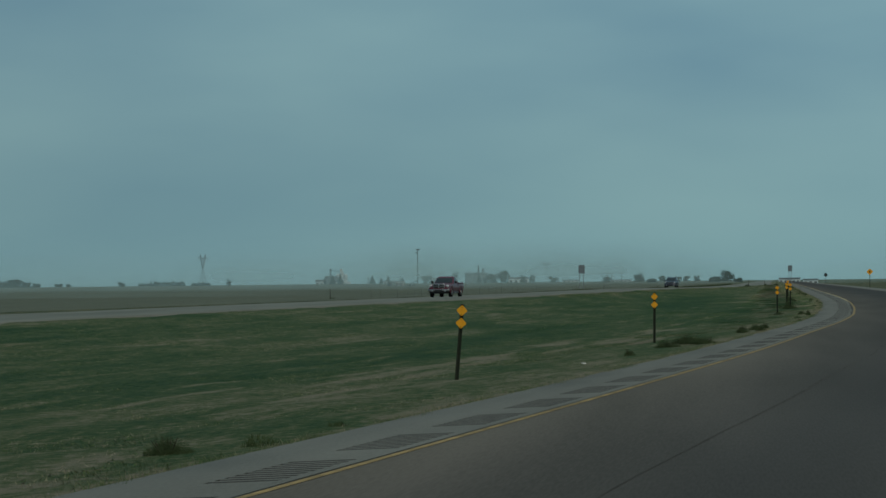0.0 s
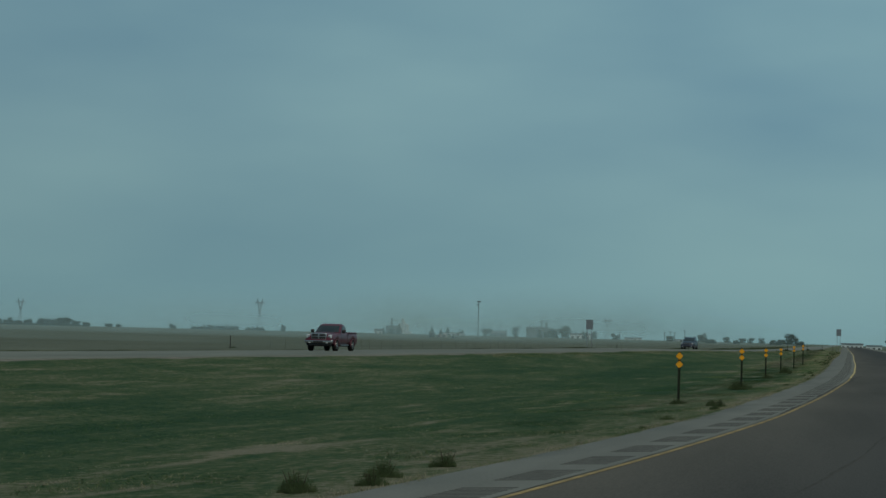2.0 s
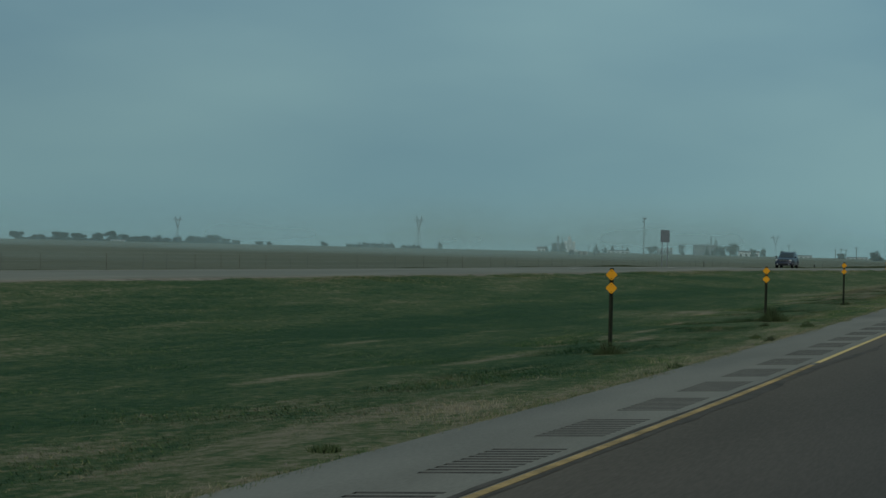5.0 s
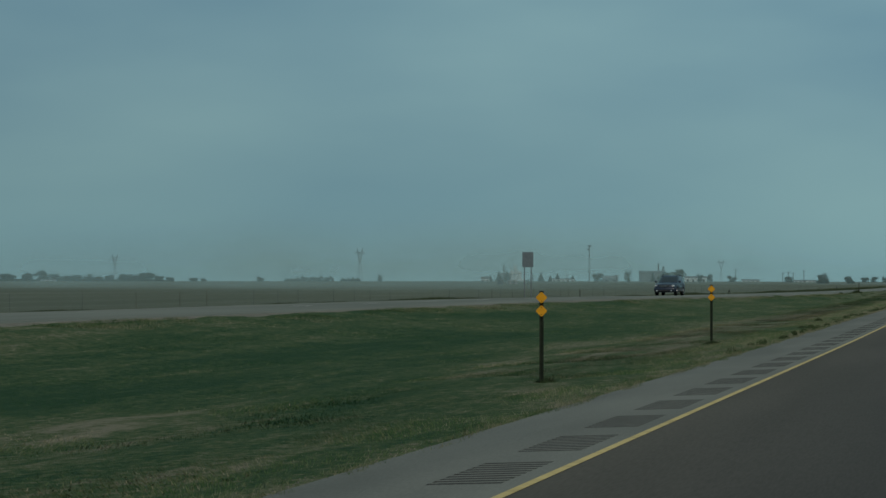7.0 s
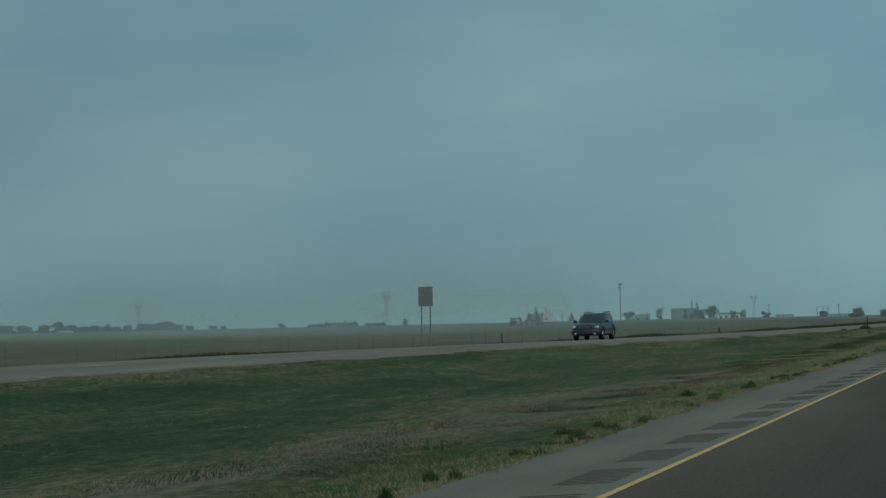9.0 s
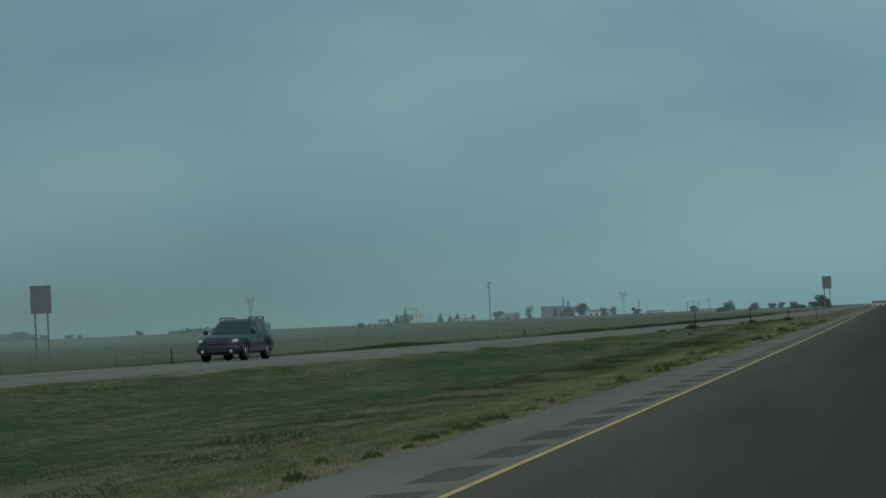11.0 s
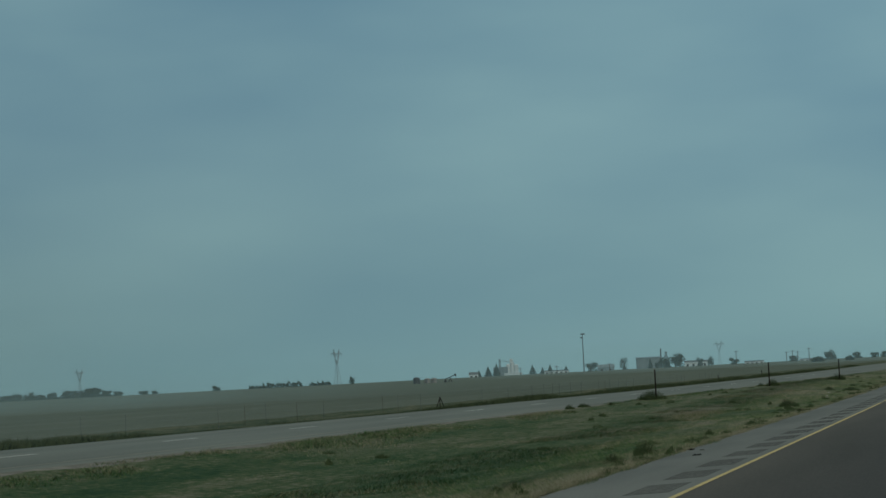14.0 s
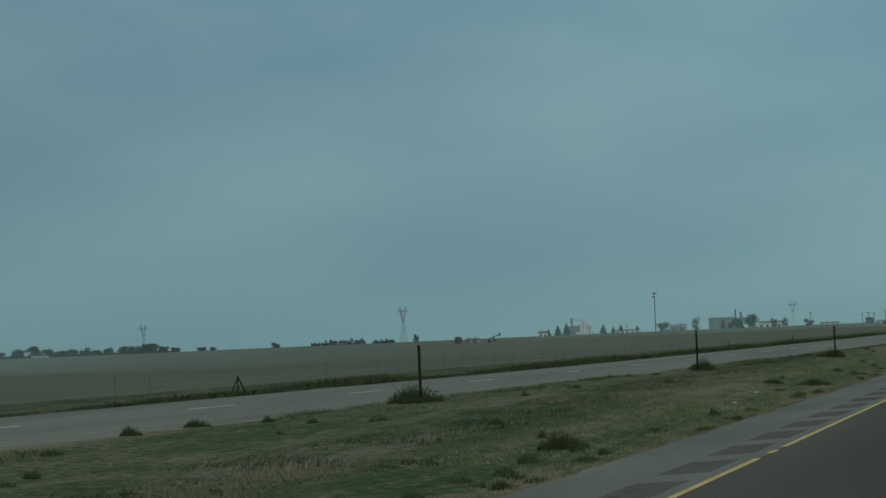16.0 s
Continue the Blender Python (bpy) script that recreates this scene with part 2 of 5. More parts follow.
ALUMINIUM = material("dull_aluminium", (0.085, 0.112, 0.130), (0.125, 0.155, 0.175), 3, 0.6, 0.0)
GALVANISED = material("galvanised_steel", (0.14, 0.15, 0.16), (0.24, 0.25, 0.26), 3, 0.5, 0.5)
STEEL = material("lattice_steel", (0.06, 0.07, 0.075), (0.10, 0.112, 0.118), 0.3, 0.6, 0.3)
WOOD = material("weathered_wood", (0.035, 0.028, 0.022), (0.085, 0.07, 0.055), 5, 0.9, stretch=(1, 1, 0.2))
LEAF = leafy_shader(material("tree_foliage", (0.020, 0.032, 0.022), (0.046, 0.064, 0.040), 0.5, 0.9, fine=4), 0.3)
FIR = material("fir_foliage", (0.014, 0.025, 0.020), (0.032, 0.048, 0.034), 0.5, 0.9, fine=4)
BARK = material("bark", (0.03, 0.024, 0.018), (0.07, 0.058, 0.045), 3, 0.95)
WEED = leafy_shader(material("dark_weed", (0.020, 0.037, 0.016), (0.050, 0.076, 0.034), 3, 0.95), 0.25)
FADED_LINE = material("faded_edge_line", (0.13, 0.12, 0.09), (0.24, 0.22, 0.17), 1.2, 0.7, fine=20)
TYRE = material("tyre_rubber", (0.010, 0.010, 0.010), (0.022, 0.022, 0.021), 10, 0.9)
DARK_SEAM = material("dark_road_seam", (0.028, 0.027, 0.024), (0.058, 0.055, 0.049), 1.2, 0.95, fine=9)
# Far pylons: distance haze is put into this paler, bluer steel colour.
HAZE_TINTED_STEEL = material("haze_tinted_pylon_steel", (0.13, 0.165, 0.18), (0.18, 0.215, 0.23), 0.3, 0.7)
VERGE_WEED = leafy_shader(material("dark_verge_weed", (0.018, 0.032, 0.015), (0.050, 0.066, 0.034), 1.2, 0.95), 0.25)


# ---- building helpers ----
def curve_through(points):
    """A smooth function through a few (y, value) pairs, straight beyond its ends."""
    ys, vs = np.array(points, float).T
    slopes = np.gradient(vs, ys)

    def value(y):
        y = np.asarray(y, float)
        i = np.clip(np.searchsorted(ys, y) - 1, 0, len(ys) - 2)
        h = ys[i + 1] - ys[i]
        u = np.clip((y - ys[i]) / h, 0, 1)
        inner = (2 * u**3 - 3 * u**2 + 1) * vs[i] + (u**3 - 2 * u**2 + u) * h * slopes[i] + (3 * u**2 - 2 * u**3) * vs[i + 1] + (u**3 - u**2) * h * slopes[i + 1]
        return inner + np.minimum(y - ys[0], 0) * slopes[0] + np.maximum(y - ys[-1], 0) * slopes[-1]

    return value


YELLOW = curve_through([(-600, -34.0), (-520, -23.2), (-470, -17.6), (-440, -14.6), (-421, -12.78), (-400, -10.9), (-380, -9.40), (-363, -8.15), (-354, -7.60), (-345, -7.13), (-334, -6.72), (-320, -6.27), (-300, -5.77), (-285, -5.44), (-270, -5.24), (-250, -4.99), (-235, -4.89), (-190, -4.60), (-140, -4.45), (-75, -4.15), (-20, -3.94), (30, -3.79), (120, -3.66), (400, -3.3)])
NEAR = curve_through([(-600, -57), (-460, -47), (-354, -41.2), (-274, -36.4), (-226, -32.4), (-168, -27.9), (-106, -25.2), (-70, -22.6), (-30, -19.5), (40, -17.3), (79, -15.4), (108, -13.8), (200, -11.5), (500, -11.0)])
ON_Z = curve_through([(-600, 0.2), (-460, 0.2), (-274, 0.27), (-168, 0.4), (-88, 0.44), (-30, 0.32), (40, 0.165), (84, 0.14), (120, 0.14), (200, 0.13), (600, 0.1)])
ON_WIDTH, LANES = 9.8, 11.2
SHOULDER = curve_through([(-640, 2.0), (-240, 2.0), (-190, 2.18), (-140, 2.32), (-60, 2.32), (0, 2.25), (170, 2.2), (2000, 2.2)])
SHOULDER_DRY = curve_through([(-460, 0.57), (-300, 0.57), (-210, 0.50), (-165, 0.46), (-100, 0.47), (-45, 0.56), (0, 0.45), (60, 0.39), (170, 0.39)])
PATCH_DRY = curve_through([(-460, 0.0), (-205, 0.0), (-185, 0.18), (-165, 0.42), (-135, 0.48), (-90, 0.32), (-55, 0.12), (-20, 0.08), (170, 0.08)])


def cells(x, y, seed=0):
    """Smooth random values on a lattice, between -1 and 1."""
    x, y = np.asarray(x, float), np.asarray(y, float)
    i, j = np.floor(x).astype(int), np.floor(y).astype(int)
    u, v = x - i, y - j
    u, v = u * u * (3 - 2 * u), v * v * (3 - 2 * v)

    def corner(a, b):
        h = (a * 374761393 + b * 668265263 + seed * 974634521) & 0x7FFFFFFF
        h = ((h ^ (h >> 13)) * 1274126177) & 0x7FFFFFFF
        return ((h ^ (h >> 16)) & 0xFFFF) / 32767.5 - 1

    return (corner(i, j) * (1 - u) + corner(i + 1, j) * u) * (1 - v) + (corner(i, j + 1) * (1 - u) + corner(i + 1, j + 1) * u) * v


def ease(u):
    u = np.clip(u, 0, 1)
    return u * u * (3 - 2 * u)


def dryness(x, y):
    """How dry the median's grass is: 0 lush, 1 straw."""
    edge, near = YELLOW(y) - SHOULDER(y), NEAR(y)
    a, b = edge - x, x - near
    green = 0.34 + 0.07 * ease((-240 - y) / 40) + 0.07 * ease((y + 150) / 90)
    out = green + (SHOULDER_DRY(y) - green) * np.exp(-((a / (2.8 + 2.4 * ease((-215 - y) / 40) - 1.0 * ease((y + 110) / 30))) ** 2))
    middle = 4.6 - 2.1 * ease((y + 140) / 70)
    out = out + PATCH_DRY(y) * np.exp(-(((a - middle) / 2.5) ** 2)) + 0.08 * np.exp(-(((a - 5.0) / 2.4) ** 2)) * (y < -225)
    belt = 10.8 + 1.6 * cells(y / 38.0, y * 0, 17)
    out = out - (0.25 - 0.12 * ease((y + 205) / 40)) * np.exp(-(((a - belt) / 3.0) ** 2)) * ease((-100 - y) / 60) - 0.12 * np.exp(-(((b - 5.5) / 2.4) ** 2)) * ease((-330 - y) / 40)
    out = out + (0.22 - 0.14 * ease((-225 - y) / 30)) * np.exp(-((b / 1.5) ** 2)) * (0.75 + 0.5 * cells(y / 6.0, b, 18)) + 0.15 * np.clip(y / 35, 0, 1)
    fringe = np.clip(0.6 + 0.7 * cells(y / 2.2, a * 2, 15) + 0.4 * cells(y / 0.8, a * 3, 16), 0, 1.2)
    out = out + 0.46 * np.exp(-((np.maximum(a, 0) / 0.5) ** 2)) * fringe
    wisps = np.clip(cells(a / 0.55, y / 9.0, 3) + 0.7 * cells(a / 0.3, y / 3.0, 5) - 0.40, 0, 1)
    wisps = wisps * (1 + 0.9 * ease((-230 - y) / 40)) * (0.40 + 0.9 * np.exp(-(((a - 5.0) / 3.6) ** 2)) + 0.3 * np.exp(-((b / 4) ** 2)))
    lush = np.clip(cells(a / 1.6, y / 14.0, 6) + 0.5 * cells(a / 0.7, y / 5.0, 8) - 0.1, 0, 1)
    return np.clip(out + 0.52 * wisps * (0.45 + 0.55 * ease((-140 - y) / 60)) - 0.15 * lush + 0.10 * cells(a / 2.5, y / 12, 7), 0, 1)


def land(x, y):
    """The height of the land."""
    x, y = np.asarray(x, float), np.asarray(y, float)
    yl, near, zo = YELLOW(y), NEAR(y), ON_Z(y)
    edge, far = yl - SHOULDER(y), near - ON_WIDTH
    wide = np.maximum(edge - near, 1)
    s = np.clip((edge - x) / wide, 0, 1)
    median = -0.10 + (zo - 0.03 + 0.10) * s - (np.minimum(0.6, 0.024 * wide) * (1 - ease((y + 20) / 80)) - 0.26 * ease((y - 20) / 70)) * np.sin(np.pi * s)
    v = np.maximum(far - x, 0)
    ditch = zo - 0.05 - 0.1 * ease(v / 2) - 0.4 * ease((v - 3.3) / 5) + (0.55 - zo) * ease((v - 8) / 10)
    crest = 1.1 + 0.5 * np.exp(-(((x + 330) / 260) ** 2))
    field = crest * ease((v - 15) / 900) - (crest + 1.2) * ease((v - 900) / 1400)
    out = np.where(x >= edge + 0.05, -0.35, np.where(x > near, median, np.where(x > far, zo - 0.08, ditch + field)))
    right = np.maximum(x - yl - LANES, 0)
    out = out - 0.6 * ease(right / 6) * (1 - ease((right - 10) / 60))
    return out


def mesh_object(name, verts, faces, materials, face_material=None, smooth=False):
    me = bpy.data.meshes.new(name)
    me.from_pydata([tuple(v) for v in verts], [], [tuple(f) for f in faces])
    for m in materials:
        me.materials.append(m)
    if face_material is not None:
        me.polygons.foreach_set("material_index", np.asarray(face_material, np.int32))
    if smooth:
        me.polygons.foreach_set("use_smooth", np.ones(len(me.polygons), bool))
    me.update()
    return new(name, me)


def sheet(name, rows, columns, materials, pick=None, smooth=True):
    """A sheet of quads through rows of points (rows x columns x 3)."""
    pts = np.asarray(rows, float)
    r, c = pts.shape[:2]
    i = np.arange((r - 1) * c).reshape(r - 1, c)[:, :-1]
    faces = np.stack([i, i + 1, i + c + 1, i + c], -1).reshape(-1, 4)
    chosen = None if pick is None else np.tile(np.asarray(pick), r - 1)
    return mesh_object(name, pts.reshape(-1, 3), faces.tolist(), materials, chosen, smooth)


def part(name, bm, mat, parent=None, label="", smooth=False):
    me = bpy.data.meshes.new(name)
    bm.to_mesh(me)
    bm.free()
    me.materials.append(mat)
    if smooth:
        me.polygons.foreach_set("use_smooth", np.ones(len(me.polygons), bool))
    ob = new(name, me)
    if parent is not None:
        ob.parent = parent
    if label:
        ob["label"] = label
    return ob


def thing(name, label, category, group="", at=(0, 0, 0), turn=0.0):
    ob = new(name)
    ob.matrix_world = pose(*at, 0, 0, turn)
    return tagged(ob, label, category, group)


def box(bm, size, centre=(0, 0, 0), m=None, bevel=0.0):
    made = bmesh.ops.create_cube(bm, size=1.0)["verts"]
    bmesh.ops.transform(bm, matrix=Matrix.Translation(centre) @ (m or Matrix()) @ Matrix.Diagonal((*size, 1)), verts=made)
    if bevel:
        edges = list({e for v in made for e in v.link_edges})
        bmesh.ops.bevel(bm, geom=edges, offset=bevel, segments=2, affect="EDGES", profile=0.5)


def rod(bm, a, b, r1, r2=None, n=6):
    """A tapered bar from a to b."""
    a, b = Vector(a), Vector(b)
    d = b - a
    made = bmesh.ops.create_cone(bm, cap_ends=True, segments=n, radius1=r1, radius2=r1 if r2 is None else r2, depth=d.length)["verts"]
    bmesh.ops.transform(bm, matrix=Matrix.Translation((a + b) / 2) @ d.to_track_quat("Z", "Y").to_matrix().to_4x4(), verts=made)


def prism(bm, outline, x0, x1):
    """An outline in the y-z plane drawn out from x0 to x1."""
    a = [bm.verts.new((x0, y, z)) for y, z in outline]
    b = [bm.verts.new((x1, y, z)) for y, z in outline]
    k = len(outline)
    bm.faces.new(a[::-1])
    bm.faces.new(b)
    for i in range(k):
        bm.faces.new((a[i], a[(i + 1) % k], b[(i + 1) % k], b[i]))
    bmesh.ops.recalc_face_normals(bm, faces=bm.faces)


# ---- ground ----
ROWS_Y = np.r_[-1600, -1000, -760, -640, -560, -510, np.arange(-470, 170, 1.25), 170, 180, 195, 215, 240, 280, 330, 400, 500, 620, 760, 900, 1100, 1350, 1650, 2000, 2500, 3200, 4000, 4950]
FIELD_X = [-4800, -3200, -2300, -1700, -1300, -1000, -780, -600, -450, -340, -250, -180, -130, -95, -70, -52, -40, -31, -25, -20, -17]
VERGE_X = [-14.5, -12.5, -10.5, -9, -7.5, -6, -4.8, -3.4, -1.9, -1.1]
MEDIAN_STEPS = 74
RIGHT_X = [13, 15, 18, 24, 35, 60, 120, 300, 900, 2200, 4500]


def ground_rows():
    out = []
    for y in ROWS_Y:
        near, edge, yl = float(NEAR(y)), float(YELLOW(y) - SHOULDER(y)), float(YELLOW(y))
        far = near - ON_WIDTH
        xs = [far + d for d in FIELD_X + VERGE_X] + [far - 0.05, far + 0.5, near - 0.5, near + 0.05, near + 0.55 + 0.35 * float(cells(y / 3.5, 0.0, 91)) + 0.12 * float(cells(y / 1.3, 0.0, 92))]
        xs += [near + 1.1 + (edge - near - 1.1) * s for s in np.linspace(0, 1, MEDIAN_STEPS)[:-1]] + [edge - 0.02, edge + 0.3, yl + LANES - 0.4, yl + LANES]
        xs += [yl + d for d in RIGHT_X]
        xs = np.array(xs)
        z = land(xs, np.full(len(xs), y))
        if -480 < y < 170:
            bump = np.array([noise.noise((x * 0.45, y * 0.22, 0.0)) * 0.06 for x in xs])
            flat = (xs > far - 1) & (xs < near + 1.0) | (xs > edge - 0.7) & (xs < yl + LANES + 0.8)
            z = z + np.where(flat, 0, bump)
        out.append(np.stack([xs, np.full(len(xs), y), z], -1))
    return out


pick = [2] * len(FIELD_X) + [1] * (len(VERGE_X) - 2) + [3, 1] + [3, 3, 3, 3] + [0] * (MEDIAN_STEPS - 1) + [0] + [3, 3] + [1] * len(RIGHT_X)
rows = ground_rows()
pick = (pick + [1] * 99)[: rows[0].shape[0] - 1]
ground = sheet("ground", rows, None, [GRASS, VERGE, FIELD, GRAVEL], pick)
spots = np.concatenate(rows)
ground.data.attributes.new("dry", "FLOAT", "POINT").data.foreach_set("value", dryness(spots[:, 0], spots[:, 1]).astype(np.float32))
tagged(ground, "flat prairie ground with mown grass median and bare brown field", "ground", kind="structure")

# ---- the carriageway with its shoulder ----
ROAD_Y = np.r_[-640, -560, -510, np.arange(-480, 180, 4.0), 190, 210, 240, 300, 400, 560, 800, 1200, 2000]


def strip(name, offsets, heights, mats, ys=ROAD_Y, line=YELLOW, base=None, pick=None):
    out = []
    for y in ys:
        x0, z0 = float(line(y)), 0.0 if base is None else float(base(y))
        out.append([(x0 + o, y, z0 + h) for o, h in zip(offsets, heights)])
    return sheet(name, out, None, mats, pick)


ROAD_X = [-0.25, 0.0, 0.5, 1.1, 1.8, 2.6, 3.66, 7.3, 10.4, 11.2]
road = strip("road", ROAD_X, [-0.010, 0.0, 0.0041, 0.009, 0.0148, 0.0213, 0.03, 0.0, -0.06, -0.16], [ASPHALT, PALE_ASPHALT], pick=[1, 0, 0, 0, 0, 0, 0, 1, 1])
road.data.attributes.new("across", "FLOAT", "POINT").data.foreach_set("value", np.tile(np.clip(np.array(ROAD_X) / 10, 0, 1), len(ROAD_Y)).astype(np.float32))
tagged(road, "dark weathered asphalt carriageway curving across the prairie", "road", kind="structure")
FINE_Y = np.r_[-640, -560, np.arange(-480, 180, 1.0), 190, 210, 240, 300, 400, 560, 800, 1200, 2000]
shoulder_rows = []
for y in FINE_Y:
    x0, w = float(YELLOW(y)), float(SHOULDER(y))
    ragged = 0.2 * noise.noise((y * 0.35, 3.1, 0))
    shoulder_rows.append([(x0 - w - 0.10 + ragged, y, -0.16), (x0 - w + 0.02, y, -0.034 - 0.0405 * (w - 0.89)), (x0 - 0.87, y, -0.034)])
shoulder = sheet("pavement", shoulder_rows, None, [PALE_ASPHALT])
tagged(shoulder, "pale worn asphalt shoulder beside the road", "shoulder", kind="structure")


def rumble():
    """Groups of ten grooves pressed into the shoulder; each group is a piece of the strip."""

    def ribbon(name, stations):
        verts, faces, mats = [], [], []
        for k, (y, dz, m) in enumerate(stations):
            x = float(YELLOW(y))
            verts += [(x - 0.87, y, -0.034 + dz), (x - 0.25, y, -0.010 + dz)]
            if k:
                faces.append((2 * k - 2, 2 * k - 1, 2 * k + 1, 2 * k))
                mats.append(m)
        return mesh_object(name, verts, faces, [PALE_ASPHALT, GROOVE], mats)

    starts = [-480.0 + 4.14 * k for k in range(157)]
    length = 0.27 * 9 + 0.15
    plain, verts, faces = [(-640.0, starts[0])], [], []
    plain += [(a + length, b) for a, b in zip(starts, starts[1:])] + [(starts[-1] + length, 2000.0)]
    for y0, y1 in plain:
        steps = np.linspace(y0, y1, 3 if y1 - y0 < 10 else 24)
        for k, y in enumerate(steps):
            x = float(YELLOW(y))
            verts += [(x - 0.87, y, -0.034), (x - 0.25, y, -0.010)]
            if k:
                n = len(verts)
                faces.append((n - 4, n - 3, n - 1, n - 2))
    base = mesh_object("rumble_strip", verts, faces, [PALE_ASPHALT])
    for y0 in starts:
        stations = []
        for g in range(10):
            y = y0 + 0.27 * g
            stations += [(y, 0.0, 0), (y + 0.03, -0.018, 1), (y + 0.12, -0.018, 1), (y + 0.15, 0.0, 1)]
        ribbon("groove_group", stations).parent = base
    return base


tagged(rumble(), "groups of dark grooves pressed into the shoulder", "rumble strip", kind="structure")
for y_from, y_to, worn, words in ((-640, -277.4, OLD_YELLOW, "old faded yellow edge line on asphalt"), (-276.6, 31.6, YELLOW_PAINT, "worn solid yellow edge line on asphalt"), (32.8, 33.6, YELLOW_PAINT, "short leftover dash of the yellow edge line"), (34.4, 2000, YELLOW_PAINT, "worn solid yellow edge line on asphalt")):
    inside = [y for y in FINE_Y if y_from < y < y_to]
    edge_line = strip("road_marking", [-0.044, 0.044], [0.004, 0.005], [worn], ys=[y_from, *inside, y_to])
    tagged(edge_line, words, "road marking", kind="structure")

# ---- the opposite carriageway ----
opposite = strip("road_opposite", [-10.0, -9.8, -7.9, -4.2, -0.6, 0.0, 0.2], [-0.14, -0.02, 0.0, 0.05, 0.0, -0.02, -0.14], [OLD_CONCRETE], line=NEAR, base=ON_Z)
tagged(opposite, "pale grey pavement of the opposite carriageway", "road", kind="structure")
tagged(strip("road_marking", [-0.75, -0.63], [0.003, 0.003], [FADED_LINE], line=NEAR, base=ON_Z), "thin faded yellowish edge line on pale pavement", "road marking", kind="structure")
tagged(strip("road_marking", [-8.05, -7.93], [0.004, 0.004], [FADED_LINE], line=NEAR, base=ON_Z), "thin faded white edge line on pale pavement", "road marking", kind="structure")


def lane_dash(y):
    pts = [[(float(NEAR(yy)) + o, yy, float(ON_Z(yy)) + 0.056) for o in (-4.29, -4.16)] for yy in (y, y + 1.5, y + 3.05)]
    ob = sheet("lane_dash", pts, None, [WHITE_PAINT])
    ob.parent = opposite
    return ob


for k in range(28):
    lane_dash(-150 + 12.19 * k + 1.8)


def lane_crack():
    """A thin tar-filled crack that wanders along the lane and fades out in places."""
    rows = []
    for y in np.arange(-475, -345, 0.6):
        x = float(YELLOW(y)) + 2.70 + 0.05 * float(cells(y / 7.0, 0.0, 85)) + 0.018 * float(cells(y / 1.7, 0.0, 86))
        wide = max(0.003, 0.013 + 0.012 * float(cells(y / 2.6, 0.0, 87)))
        rows.append([(x - wide, y, 0.0255), (x + wide, y, 0.0255)])
    return sheet("tar_seam", rows, None, [DARK_SEAM])


tar = lane_crack()
tagged(tar, "dark tar-filled crack running along the lane", "road crack", kind="structure")


def edge_seam():
    """A broken, tar-dark joint beside the old edge line, wider where the asphalt has crumbled."""
    ys = np.arange(-452, -276, 0.5)
    rows = []
    for y in ys:
        crumbled = 0.5 + 0.5 * float(cells(y / 3.0, 0.0, 81)) + 0.35 * float(cells(y / 0.9, 0.0, 82))
        wide = 0.016 + 0.10 * max(0.1, crumbled) * float(ease((y + 348) / 14) * (0.35 + 0.65 * ease((-296 - y) / 12)) + 0.15)
        x = float(YELLOW(y)) - 0.075
        rows.append([(x - wide, y, 0.0025 - 0.003), (x, y, 0.0025)])
    return sheet("edge_seam", rows, None, [DARK_SEAM])


def line_smear():
    """A dark ragged smear of tar on the lane side of the line, where the older surface ends."""
    rows = []
    for y in np.arange(-304, -266, 0.5):
        body = float(ease((y + 304) / 18) * ease((-266 - y) / 5))
        off = 0.065 + 0.30 * float(ease((y + 280) / 12))
        wide = 0.01 + 0.15 * body * (0.8 + 0.35 * float(cells(y / 1.4, 0.0, 84)))
        x = float(YELLOW(y)) + off
        rows.append([(x, y, 0.0035 + 0.0082 * off), (x + wide, y, 0.0035 + 0.0082 * (off + wide))])
    return sheet("tar_smear", rows, None, [DARK_SEAM])


tagged(line_smear(), "dark ragged tar smear beside the edge line", "road crack", kind="structure")
tagged(edge_seam(), "dark crumbling joint between the shoulder and the edge line", "road crack", kind="structure")


# ---- things beside the road ----
def diamond(bm, y, z, size):
    r = size / math.sqrt(2)
    outline = []
    for k in range(4):
        a = math.pi / 2 * k
        for s in (-0.13, 0.13):
            outline.append((r * 0.97 * math.cos(a + s), r * 0.97 * math.sin(a + s)))
    front = [bm.verts.new((x, y - 0.003, z + h)) for x, h in outline]
    back = [bm.verts.new((x, y + 0.003, z + h)) for x, h in outline]
    bm.faces.new(front)
    bm.faces.new(back[::-1])
    for i in range(8):
        bm.faces.new((front[i], back[i], back[(i + 1) % 8], front[(i + 1) % 8]))
    bmesh.ops.recalc_face_normals(bm, faces=bm.faces)


def u_channel(bm, height, width=0.075, depth=0.035):
    outline = [(-width / 2, 0), (-width / 2, 0.006), (-width * 0.28, 0.006), (-width * 0.2, depth), (width * 0.2, depth), (width * 0.28, 0.006), (width / 2, 0.006), (width / 2, 0), (width * 0.24, 0), (width * 0.16, depth - 0.007), (-width * 0.16, depth - 0.007), (-width * 0.24, 0)]
    a = [bm.verts.new((x, y, -0.35)) for x, y in outline]
    b = [bm.verts.new((x, y, height)) for x, y in outline]
    k = len(outline)
    for i in range(k):
        bm.faces.new((a[i], a[(i + 1) % k], b[(i + 1) % k], b[i]))
    bm.faces.new(b)
    bm.faces.new(a[::-1])
    bmesh.ops.recalc_face_normals(bm, faces=bm.faces)


